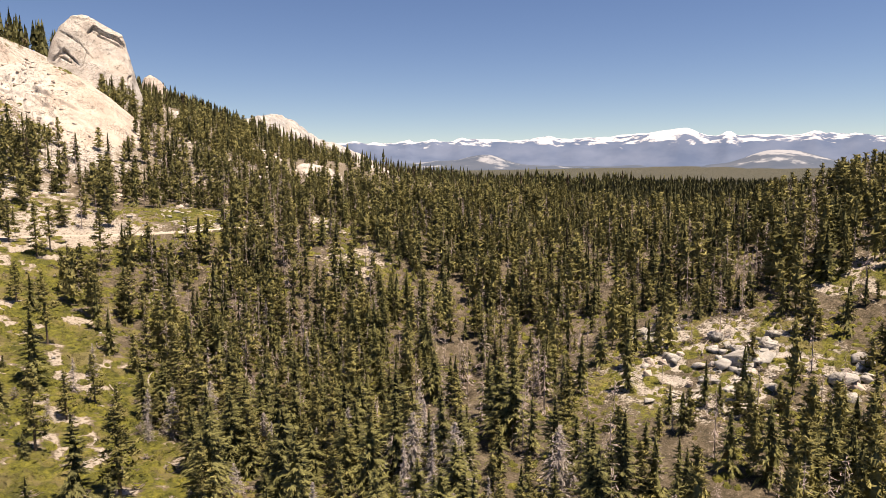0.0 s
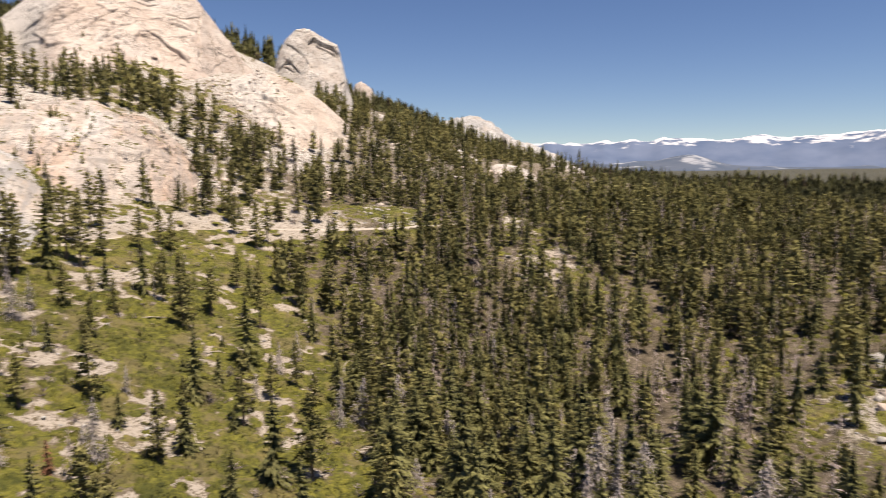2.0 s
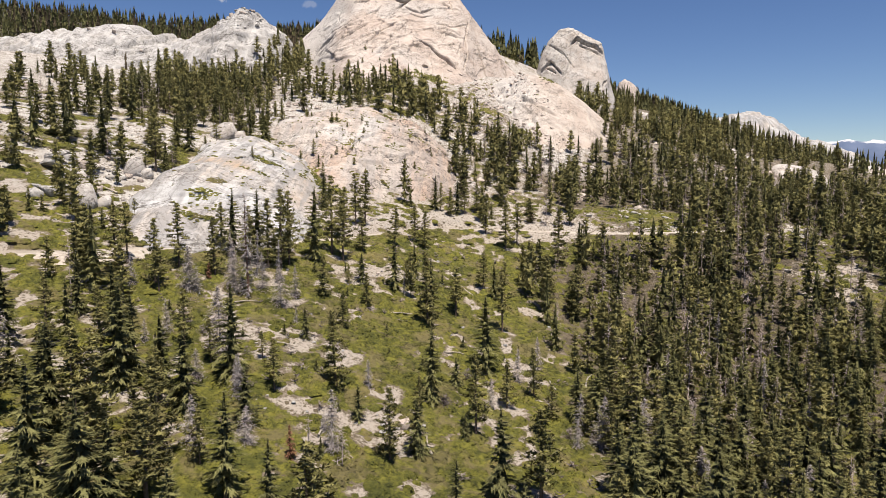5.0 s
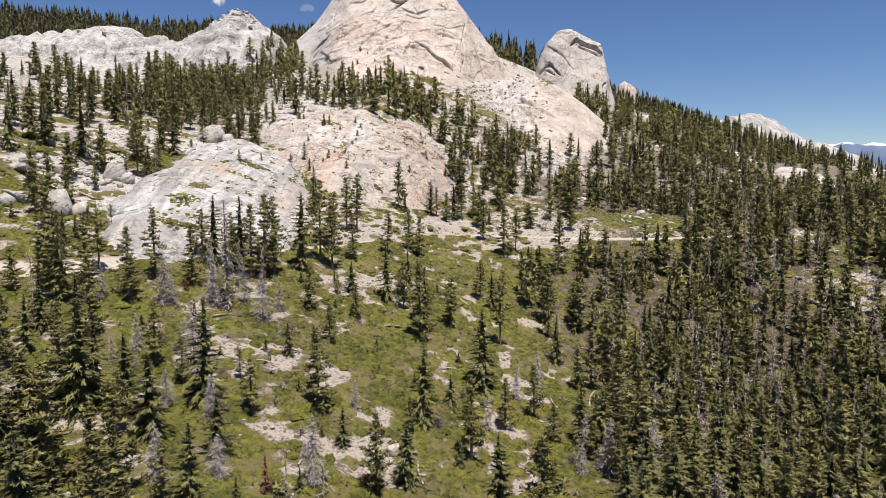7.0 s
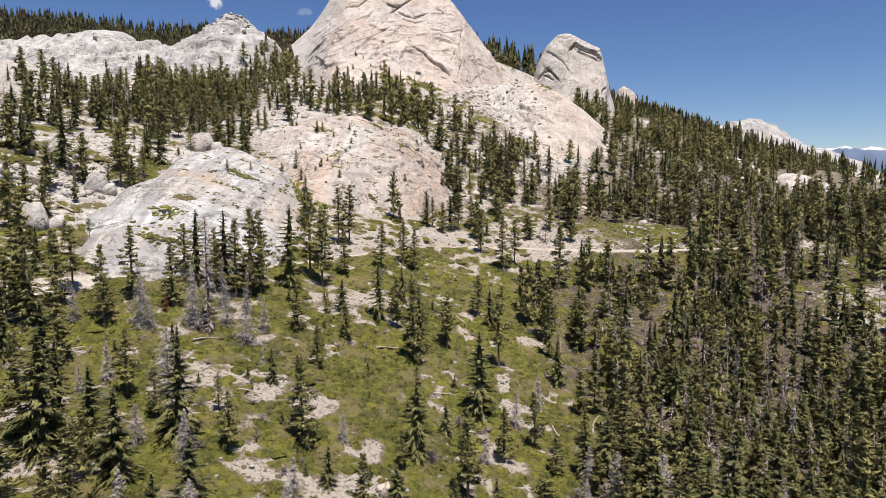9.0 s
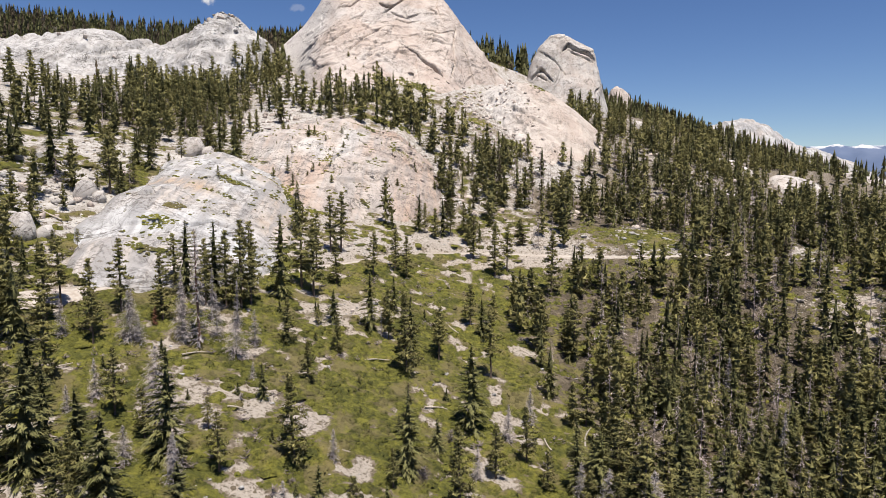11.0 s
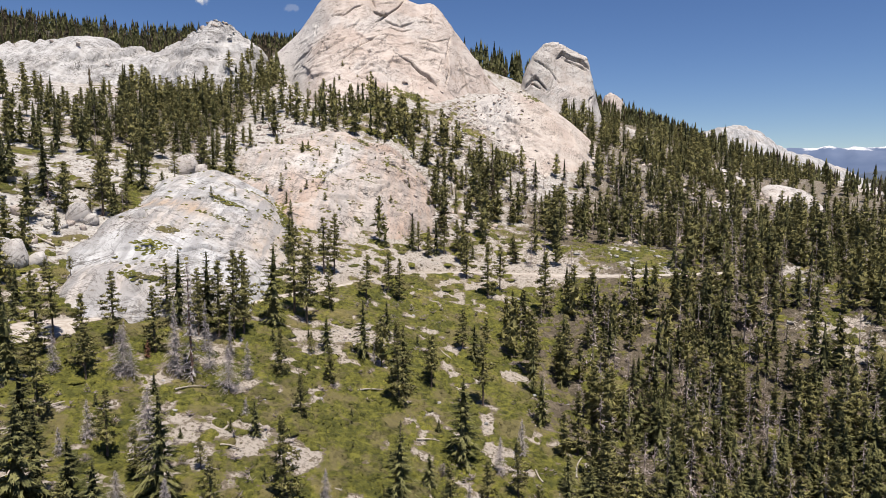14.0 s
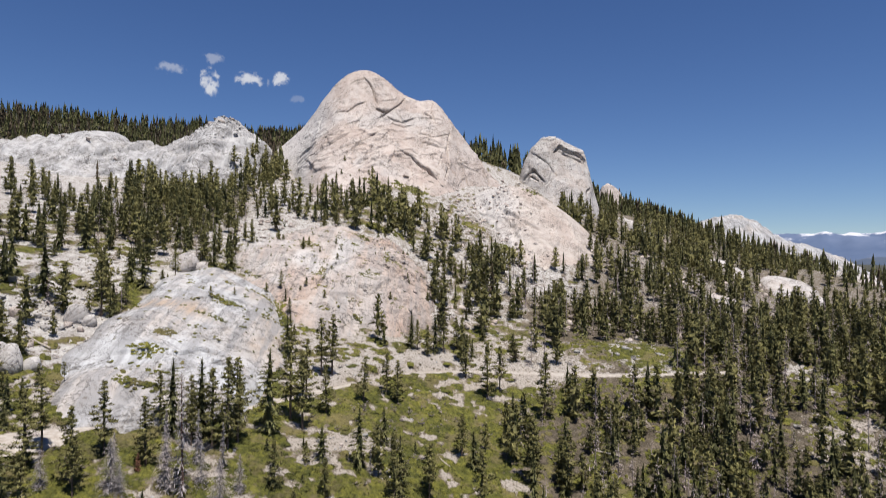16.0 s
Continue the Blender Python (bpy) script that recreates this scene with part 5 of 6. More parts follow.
for i in near_dead:
    snag(wx[i], wy[i], wh[i] * 0.95, where="in the valley wood")
rest = np.ones(len(wx), bool)
rest[near_live] = False
rest[near_dead] = False


def wood_mesh(name, patterns, x, y, z, h, label, skin, category="forest", tint=1.0):
    """Many trees joined into one mesh."""
    vs, fs, ts, ns, n = [], [], [], [], 0
    pick = rng.integers(0, len(patterns), len(x))
    for k, (pv, pf, pt, pn) in enumerate(patterns):
        m = np.where(pick == k)[0]
        if not len(m):
            continue
        a = rng.uniform(0, 6.28, len(m))
        s = h[m] / H0
        g = s ** 0.8 * rng.uniform(0.9, 1.4, len(m))
        c, d = np.cos(a)[:, None], np.sin(a)[:, None]
        px = (pv[None, :, 0] * c - pv[None, :, 1] * d) * g[:, None] + x[m][:, None]
        py = (pv[None, :, 0] * d + pv[None, :, 1] * c) * g[:, None] + y[m][:, None]
        pz = pv[None, :, 2] * s[:, None] + z[m][:, None]
        vs.append(np.stack([px, py, pz], -1).reshape(-1, 3))
        if pn is not None:
            ns.append(np.stack([pn[None, :, 0] * c - pn[None, :, 1] * d, pn[None, :, 0] * d + pn[None, :, 1] * c, np.broadcast_to(pn[None, :, 2], px.shape)], -1).reshape(-1, 3))
        fs.append((pf[None] + (np.arange(len(m)) * len(pv))[:, None, None] + n).reshape(-1, 3))
        ts.append((pt[None] * 0.8 + rng.uniform(-0.05, 0.38, len(m))[:, None] * tint).ravel())
        n += len(m) * len(pv)
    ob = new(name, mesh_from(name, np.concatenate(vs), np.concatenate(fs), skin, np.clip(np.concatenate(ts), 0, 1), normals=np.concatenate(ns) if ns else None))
    tagged(ob, label, category, kind="stuff")


def with_foot(v, f, t, n, to=0.45):
    """A crown with a simple stem under it."""
    tv, tf = tube([(0, 0, -0.8), (0, 0, H0 * to)], (0.22, 0.1), 3)
    tn = np.column_stack([tv[:, :2] / (np.hypot(tv[:, 0], tv[:, 1])[:, None] + 1e-6), np.zeros(len(tv))])
    return np.concatenate([v, tv]), np.concatenate([f, tf + len(v)]), np.concatenate([t, np.zeros(len(tv))]), np.concatenate([n, tn])


def self_shade_tone(v, f, t, n):
    """Foliage tone cut to paint in the self-shadow that such sparse crowns lack."""
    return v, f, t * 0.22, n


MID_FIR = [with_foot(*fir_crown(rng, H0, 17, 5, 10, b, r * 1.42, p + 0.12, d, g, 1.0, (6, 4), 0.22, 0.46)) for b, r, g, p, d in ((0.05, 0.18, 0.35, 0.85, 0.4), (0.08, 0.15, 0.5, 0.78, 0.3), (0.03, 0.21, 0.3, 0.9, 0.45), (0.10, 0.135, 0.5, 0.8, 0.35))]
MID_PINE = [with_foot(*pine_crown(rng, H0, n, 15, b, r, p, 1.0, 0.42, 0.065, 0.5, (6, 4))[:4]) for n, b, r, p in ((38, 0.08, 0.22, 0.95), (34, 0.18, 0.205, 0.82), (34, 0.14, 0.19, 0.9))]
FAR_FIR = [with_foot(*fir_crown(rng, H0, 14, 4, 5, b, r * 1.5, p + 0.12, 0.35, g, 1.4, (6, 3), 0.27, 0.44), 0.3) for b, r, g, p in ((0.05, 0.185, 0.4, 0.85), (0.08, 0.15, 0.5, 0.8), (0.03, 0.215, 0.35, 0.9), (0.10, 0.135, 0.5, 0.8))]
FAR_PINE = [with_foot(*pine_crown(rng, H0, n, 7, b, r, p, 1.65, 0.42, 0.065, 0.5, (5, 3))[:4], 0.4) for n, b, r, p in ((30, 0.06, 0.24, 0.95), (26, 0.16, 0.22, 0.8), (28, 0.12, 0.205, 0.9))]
LAST_FIR = [self_shade_tone(*fir_crown(rng, H0, 9, 4, 1, 0.04, r, 0.85, 0.3, 0.4, 2.8, (4, 3), 0.3)) for r in (0.27, 0.23, 0.30)]
DEAD_MID = []
for rad in (0.10, 0.07, 0.12):
    bv, bf, _ = crown(rng, H0, 10, 5, 2, 1.3, 0.06, rad * 1.9, 0.4, 0.4, 0.85, 0.075)
    sv, sf = stem(rng, H0, 0.16, 4, 4)
    v, f = joined([(bv, bf), (sv, sf)])
    DEAD_MID.append((v, f, np.zeros(len(v)), None))

wz = stand_height(wx, wy) - 0.2
deep = (wy > 255) | (wx > 190)
for nm, region, lab, firs, pines, share in (("valley_wood", (wy < 335) & (wx > 0) & ~deep, "dense dark fir wood on the valley side", MID_FIR, MID_PINE, 0.35), ("far_valley_wood", (wy < 335) & (wx > 0) & deep, "dense dark fir wood farther up the valley", FAR_FIR, FAR_PINE, 0.48),
                                            ("slope_wood", (wy >= 335) & (wx > -60), "scattered conifers on the stony slope above the road", FAR_FIR, FAR_PINE, 0.7), ("upper_wood", (wx <= 0) & ~((wy >= 335) & (wx > -60)), "conifers among pale granite on the upper slope", MID_FIR, MID_PINE, 0.6)):
    m = rest & ~dead & region
    p = m & (rng.random(len(wx)) < share)
    m = m & ~p
    wood_mesh(nm, firs, wx[m], wy[m], wz[m], wh[m], lab, FIR_NEEDLES, tint=0.4 if "valley" in nm else 1.0)
    wood_mesh(nm.replace("wood", "pines"), pines, wx[p], wy[p], wz[p], wh[p] * 1.1, "yellow-green pines scattered among the darker firs", NEEDLES)
brown = rest & ~dead & (rng.random(len(wx)) < np.where(wx > 40, 0.06, 0.03))
wood_mesh("browning_wood", FAR_FIR, wx[brown], wy[brown], wz[brown], wh[brown], "brownish dying conifers scattered through the wood", BROWNING)
m = rest & dead
wood_mesh("dead_wood", DEAD_MID, wx[m], wy[m], wz[m], wh[m], "grey leafless dead conifers standing in the wood", TWIG)

# woods on the ridges and towards the plain
fx, fy = scatter(-760, 820, 520, 1110, 7.0)
ok = rng.random(len(fx)) < wood_density(fx, fy) * np.where((fy < 700) & (fx > -280) & (fx < 260), 0.95, 0.62)
fx, fy = fx[ok], fy[ok]
high = rock_top(fx, fy) - land(fx, fy)
ok = (high < -0.5) | ((rng.random(len(fx)) < np.where(fx > 300, 0.08, 0.035)) & (high < 14) & ((fy < 860) | (fx > 400))) | ((rng.random(len(fx)) < 0.8 * blob(fx, fy, -172, 690, 36, 52)) & (fy < 735) & (fx > -180))
ok &= ~((fx > -236) & (fx < -180) & (fy > 650) & (fy < 760))
fx, fy = fx[ok], fy[ok]
ok = fx > -0.74 * fy - 40
fx, fy = fx[ok], fy[ok]
fz = stand_height(fx, fy) - 0.3
fh = (9 + 19 * rng.random(len(fx)) ** 1.1) * (1 + 0.2 * fbm(fx, fy, 70, 2, 143))
fh = fh * (1 + 0.5 * blob(fx, fy, 95, 905, 90, 60)) * np.where((fy > 800) & (fx < -30), 0.95, 1.0) * (1 - 0.5 * blob(fx, fy, 335, 615, 110, 45, 20))
near = ((fy < 700) & (fx > -280) & (fx < 260)) | ((fx > 150) & (fx < 440) & (fy < 850))
green = rng.random(len(fx)) < 0.65
wood_mesh("terrace_wood", FAR_FIR, fx[near & ~green], fy[near & ~green], fz[near & ~green], fh[near & ~green], "green conifers on the terraces below the granite domes", FIR_NEEDLES)
wood_mesh("terrace_pines", FAR_PINE, fx[near & green], fy[near & green], fz[near & green], fh[near & green], "yellow-green pines on the terraces below the granite domes", NEEDLES)
fx, fy, fz, fh = fx[~near], fy[~near], fz[~near], fh[~near]
brown = rng.random(len(fx)) < np.where(fx < 0, 0.35, 0.12)
# the far crowns, already toned down, also get a smaller lift in tone
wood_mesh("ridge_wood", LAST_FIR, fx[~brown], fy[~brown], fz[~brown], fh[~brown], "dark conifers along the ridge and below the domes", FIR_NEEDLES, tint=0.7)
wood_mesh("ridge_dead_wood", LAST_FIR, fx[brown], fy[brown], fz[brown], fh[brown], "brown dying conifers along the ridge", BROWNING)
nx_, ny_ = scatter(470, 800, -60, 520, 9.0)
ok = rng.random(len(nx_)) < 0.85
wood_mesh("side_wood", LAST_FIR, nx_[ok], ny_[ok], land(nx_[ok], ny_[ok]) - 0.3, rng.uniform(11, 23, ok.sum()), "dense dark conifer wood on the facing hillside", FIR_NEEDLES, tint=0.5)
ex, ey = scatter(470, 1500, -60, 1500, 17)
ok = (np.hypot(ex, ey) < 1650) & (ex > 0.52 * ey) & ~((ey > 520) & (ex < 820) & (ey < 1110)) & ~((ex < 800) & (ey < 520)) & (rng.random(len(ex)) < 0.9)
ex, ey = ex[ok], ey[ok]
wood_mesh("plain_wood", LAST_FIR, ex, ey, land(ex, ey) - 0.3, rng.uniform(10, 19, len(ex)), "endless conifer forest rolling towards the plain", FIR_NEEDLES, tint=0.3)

# grey dead trees at the foot of the shoulder
gx_, gy_ = scatter(58, 190, 478, 606, 7.0)
ok = (rng.random(len(gx_)) < 0.5 * smooth(-0.3, 0.2, fbm(gx_, gy_, 25, 2, 149))) & (rock_top(gx_, gy_) < land(gx_, gy_) + 2)
wood_mesh("dead_stand", DEAD_MID, gx_[ok], gy_[ok], stand_height(gx_[ok], gy_[ok]) - 0.2, rng.uniform(7, 17, ok.sum()), "grey leafless trees standing below the granite shoulder", TWIG)

# stunted trees rooted in the bare granite
jx, jy = scatter(-150, 30, 345, 640, 7.5)
js, jb, jw, jr = cover(jx, jy)
ok = (rng.random(len(jx)) < 0.5 * smooth(-0.2, 0.4, fbm(jx, jy, 30, 3, 147))) & (js < 0.5) & (jr < 0.1) & (land(jx, jy) < 215)
jx, jy = jx[ok], jy[ok]
wood_mesh("scrub_pines", FAR_PINE, jx, jy, stand_height(jx, jy) - 0.2, 1.6 + 4.6 * rng.random(len(jx)) ** 1.8, "stunted little pines rooted in cracks of bare granite", NEEDLES, "scrub")


# ==== boulders and rubble
def block(rng_, n=18, squash=0.75, worn=True):
    """An angular broken block: the hull of a few corners, its edges worn."""
    b = bmesh.new()
    for p in rng_.normal(0, 1, (n, 3)):
        b.verts.new(p / np.linalg.norm(p) * rng_.uniform(0.75, 1.1) * np.array([1, rng_.uniform(0.7, 1.0), squash]))
    bmesh.ops.convex_hull(b, input=b.verts)
    bmesh.ops.delete(b, geom=[p for p in b.verts if not p.link_faces], context="VERTS")
    bmesh.ops.dissolve_limit(b, angle_limit=0.3, verts=b.verts, edges=b.edges)
    if worn:
        bmesh.ops.bevel(b, geom=b.edges[:], offset=0.05, segments=1, affect="EDGES")
    bmesh.ops.triangulate(b, faces=b.faces)
    b.verts.index_update()
    v = np.array([p.co for p in b.verts])
    f = np.array([[q.index for q in t.verts] for t in b.faces])
    b.free()
    return v, f


STONES = [block(rng, 10 + 2 * i, s) for i, s in enumerate((0.85, 0.65, 0.95, 0.6, 0.8))]
STONE_MESH = [mesh_from("boulder", v, f, (GRANITE_GREY, GRANITE_GREY, GRANITE)[i % 3], shade=False) for i, (v, f) in enumerate(STONES)]


def boulder(x, y, r, k=None, label="pale weathered granite boulder half sunk in the slope", tall=1.0):
    k = int(rng.integers(0, 5)) if k is None else k
    ob = new("boulder", STONE_MESH[k])
    z = float(stand_height(x, y)[0])
    ob.matrix_basis = Matrix.LocRotScale((x, y, z + 0.2 * r), Euler((rng.normal(0, 0.15), rng.normal(0, 0.15), rng.uniform(0, 6.28))), (r, r, r * tall))
    return tagged(ob, label, "boulder", "boulders")


# the round white boulders of the upper slope
BIG = [block(rng, 40, q) for q in (0.95, 0.85, 0.9)]
BIG_MESH = [mesh_from("boulder", v, f, GRANITE_CHALK) for v, f in BIG]
for x, y, r, k, tall in ((-121, 366, 8.8, 0, 0.95), (-114, 367, 6.5, 2, 0.8), (-138, 292, 6.2, 1, 1.1), (-132, 290, 3.8, 0, 1.0), (-137, 246, 6.5, 2, 1.15), (-144, 251, 5.5, 1, 1.0), (-131, 249, 4.0, 0, 1.0)):
    ob = new("boulder", BIG_MESH[k])
    ob.matrix_basis = Matrix.LocRotScale((x, y, float(land(np.array([x]), np.array([y]))[0]) + 0.25 * r), Euler((0.1, 0.05, k * 1.3)), (r, r * 0.85, r * tall))
    tagged(ob, "big rounded white granite boulder standing on the slope", "boulder", "boulders")
for x, y, r in ((-151, 249, 5.0), (-139, 249, 4.2), (-163, 272, 6), (-153, 242, 4.5), (-12, 156, 2.6), (-9, 151, 2.0), (-7, 158, 1.6), (-15, 150, 1.3), (5, 229, 1.2), (-20, 262, 1.6), (-16, 255, 1.2), (-27, 250, 1.1),
                (209, 129, 4.2), (203, 122, 3.4), (193, 106, 4.0), (187, 110, 2.6), (199, 84, 6.0), (206, 88, 4.0), (193, 79, 3.2), (200, 53, 5.5), (192, 47, 3.5), (158, 80, 2.4)):
    boulder(x, y, r)
for cx, cy, sx, sy, n, rmax in ((208, 124, 9, 9, 24, 3.8), (204, 86, 14, 10, 36, 4.2), (204, 53, 12, 9, 18, 3.6), (188, 108, 14, 10, 12, 2.6), (182, 76, 10, 8, 12, 2.4), (-160, 300, 16, 14, 16, 3.4), (-150, 318, 18, 16, 10, 2.6), (195, 85, 40, 42, 20, 2.6), (-24, 248, 14, 10, 14, 1.2), (-12, 155, 10, 10, 8, 1.0), (-150, 262, 22, 26, 16, 2.4), (-153, 284, 20, 14, 34, 2.6), (-138, 240, 12, 12, 12, 1.8), (112, 374, 26, 26, 16, 2.2), (178, 340, 20, 24, 14, 2.4), (128, 150, 22, 30, 10, 1.6), (172, 285, 16, 16, 10, 1.8), (-44, 146, 9, 6, 6, 0.6)):
    for _ in range(n):
        x, y = rng.normal(cx, sx * 0.5), rng.normal(cy, sy * 0.5)
        if abs(y - float(road_line(np.array([np.clip(x, -180, 230)]))[0])) < 6:
            continue
        boulder(x, y, rmax * rng.uniform(0.3, 1.0) ** 1.5 + 0.25, tall=rng.uniform(0.7, 1.2))

# loose blocks that belong to the domes: a chockstone in the summit cleft and blocks along their feet
def on_face(fn, x, z, y0, y1):
    ys = np.arange(y0, y1, 0.5)
    zz = sum(fn(np.full(len(ys), float(x)), ys))
    hit = np.where(zz >= z)[0]
    return ys[hit[0]] if len(hit) else y1


BLOCK_MESH = [mesh_from("rock_block", v, f, GRANITE) for v, f in STONES]
for owner, fn, y0, y1, spots in ((ROCK_OB[great_dome], great_dome, 575, 770, ((-44, 283, 5.5), (-58, 206, 4), (-20, 205, 5), (5, 200, 4.5), (14, 197, 3.5), (-100, 206, 3.5), (30, 192, 4), (-84, 204, 3))),
                                 (ROCK_OB[split_dome], split_dome, 706, 806, ((118, 223, 4), (125, 219, 3.2), (176, 196, 3), (150, 200, 2.5))),
                                 (ROCK_OB[shoulder], shoulder, 480, 660, ((66, 188, 4), (72, 190, 3), (78, 186, 3.5), (70, 176, 4), (76, 165, 3.5), (62, 160, 3), (84, 152, 3.5), (90, 140, 3), (74, 140, 3.2), (66, 130, 3)))):
    for x, z, r in spots:
        ob = new("rock_block", BLOCK_MESH[int(rng.integers(0, 5))])
        ob.parent = owner
        ob.matrix_basis = Matrix.LocRotScale((x, on_face(fn, x, z, y0, y1) + 0.2 * r, z), Euler((rng.uniform(-0.4, 0.4), rng.uniform(-0.4, 0.4), rng.uniform(0, 6.28))), (r, r * 0.8, r * 0.8))

for owner, fn, spots in ((ROCK_OB[mid_rock], mid_rock, ((-22, 462, 3.2), (-16, 456, 2.6), (-26, 452, 2.2), (-14, 446, 3.0), (-20, 440, 2.4), (-10, 436, 2.8), (-24, 430, 2.0), (-12, 424, 2.4), (-6, 416, 2.2), (-34, 448, 1.8), (-60, 480, 2.4), (-72, 470, 2.0))),
                         (ROCK_OB[left_ridge], left_ridge, ((-206, 726, 5), (-212, 718, 4), (-200, 722, 4.5), (-216, 705, 5), (-204, 700, 4), (-224, 712, 4.5), (-232, 700, 3.5), (-330, 690, 5), (-360, 700, 4), (-300, 684, 4.5)))):
    for x, y, r in spots:
        ob = new("rock_block", BLOCK_MESH[int(rng.integers(0, 5))])
        ob.parent = owner
        ob.matrix_basis = Matrix.LocRotScale((x, y, float(sum(fn(np.array([float(x)]), np.array([float(y)])))[0]) + 0.25 * r), Euler((rng.uniform(-0.4, 0.4), rng.uniform(-0.4, 0.4), rng.uniform(0, 6.28))), (r, r * 0.85, r * 0.85))

CHIPS = [block(rng, 9, s, False) for s in (0.7, 0.6, 0.8, 0.9)]
CHIPS = [(v, f, np.zeros(len(v))) for v, f in CHIPS]


def rubble(name, x, y, r, skin, label):
    vs, fs, n = [], [], 0
    z = stand_height(x, y)
    for k, (pv, pf, _) in enumerate(CHIPS):
        m = np.arange(len(x)) % len(CHIPS) == k
        a = rng.uniform(0, 6.28, m.sum())
        c, s = (np.cos(a) * r[m])[:, None], (np.sin(a) * r[m])[:, None]
        px, py = pv[None, :, 0] * c - pv[None, :, 1] * s + x[m][:, None], pv[None, :, 0] * s + pv[None, :, 1] * c + y[m][:, None]
        pz = pv[None, :, 2] * (r[m] * rng.uniform(0.6, 1.1, m.sum()))[:, None] + (z[m] + 0.15 * r[m])[:, None]
        vs.append(np.stack([px, py, pz], -1).reshape(-1, 3))
        fs.append((pf[None] + (np.arange(m.sum()) * len(pv))[:, None, None] + n).reshape(-1, 3))
        n += m.sum() * len(pv)
    tagged(new(name, mesh_from(name, np.concatenate(vs), np.concatenate(fs), skin)), label, "rocks", kind="stuff")


# loose stones wherever the ground is bare
sx, sy = scatter(-220, 260, 60, 420, 2.6)
_, sb, _, sr = cover(sx, sy)
ok = (rng.random(len(sx)) < 0.16 * sb) & (sr < 0.2) & (rock_top(sx, sy) < land(sx, sy))
sx, sy = sx[ok], sy[ok]
rubble("loose_stones", sx, sy, 0.18 + 0.9 * rng.random(len(sx)) ** 3.5, GRANITE_WHITE, "loose pale granite stones strewn on bare ground")
# talus under the domes and along the outcrops
tx, ty = scatter(-260, 330, 400, 780, 4.2)
tn = fbm(tx, ty, 28, 3, 151)
ok = (rng.random(len(tx)) < 0.55 * smooth(0.0, 0.35, tn + 0.35 * blob(tx, ty, 40, 600, 60, 60) + 0.2)) & (rock_top(tx, ty) < land(tx, ty) + 1)
tx, ty = tx[ok], ty[ok]
rubble("talus", tx, ty, 0.5 + 2.8 * rng.random(len(tx)) ** 3, GRANITE, "broken granite blocks lying below the domes")

# broken stone on the rusty flank of the outcrop and the foot of the shoulder
ox, oy = scatter(-34, 18, 385, 490, 2.2)
ok = rng.random(len(ox)) < 0.6 * smooth(-0.1, 0.4, fbm(ox, oy, 12, 3, 155) + 0.1)
rubble("outcrop_rubble", ox[ok], oy[ok], 0.35 + 1.7 * rng.random(ok.sum()) ** 3, GRANITE_PINK, "rusty broken granite blocks on the outcrop's flank")
ox, oy = scatter(20, 100, 540, 660, 2.4)
ok = rng.random(len(ox)) < 0.55 * smooth(-0.15, 0.35, fbm(ox, oy, 14, 3, 156) + 0.15) * smooth(105, 80, ox)
rubble("shoulder_rubble", ox[ok], oy[ok], 0.4 + 2.2 * rng.random(ok.sum()) ** 3, GRANITE, "broken granite blocks between dome and shoulder")

kx, ky = scatter(-262, -176, 660, 738, 3.1)
ok = rng.random(len(kx)) < 0.75 * blob(kx, ky, -210, 712, 34, 36)
rubble("knob_rubble", kx[ok], ky[ok], 0.7 + 2.6 * rng.random(ok.sum()) ** 2.5, GRANITE_RIDGE, "jumbled pale blocks heaped on the ridge's knob")

# ==== fallen logs
def log(x, y, length, turn, r=0.28, label="bleached fallen trunk lying among shrubs", bend=0.06):
    c, s = math.cos(radians(turn)), math.sin(radians(turn))
    t = np.linspace(-0.5, 0.5, 7)
    px, py = x + c * length * t - s * bend * length * np.cos(t * 3), y + s * length * t + c * bend * length * np.cos(t * 3)
    pz = stand_height(px, py) + 0.75
    v, f = tube(np.column_stack([px, py, pz]) - np.array([x, y, pz.mean()]), r * np.linspace(1, 0.45, 7), 7)
    stub = [(v, f)]
    for _ in range(4):
        k = int(rng.integers(1, 6))
        o = np.array([px[k] - x, py[k] - y, pz[k] - pz.mean()])
        e = o + np.array([rng.normal(0, 0.7), rng.normal(0, 0.7), rng.uniform(0.2, 0.9)])
        stub.append(tube([o, e], (r * 0.3, 0.03), 4))
    ob = thing("fallen_log", label, "log", "fallen logs", pose(x, y, float(pz.mean())))
    part_mesh("trunk", mesh_from("trunk", v, f, LOGWOOD, shade=True), ob)
    for v, f in stub[1:]:
        part_mesh("branch_stub", mesh_from("branch_stub", v, f, LOGWOOD), ob)


for x, y, ln, turn in ((48, 214, 13, 70), (-16, 222, 9, 35), (131, 122, 14, 62), (118, 128, 9, 150), (-63, 196, 7, 40), (-34, 252, 8, 120), (2, 205, 7, 20), (-80, 150, 9, 150), (-70, 205, 6, 80), (72, 292, 16, 165), (-5, 150, 8, 100), (-20, 172, 5, 10), (-88, 176, 6, 60), (-46, 176, 5, 10), (-140, 268, 14, 155), (-146, 286, 10, 20),
                       (142, 182, 12, 30), (150, 172, 10, 110), (168, 276, 12, 50), (180, 292, 9, 140), (205, 100, 11, 20), (172, 92, 9, 80), (112, 160, 12, 15), (100, 140, 8, 130), (160, 322, 14, 20), (176, 330, 10, 70), (8, 262, 7, 130), (-10, 245, 6, 60), (34, 205, 8, 100), (-30, 144, 6, 75)):
    log(x, y, ln, turn, r=0.2 + 0.012 * ln)


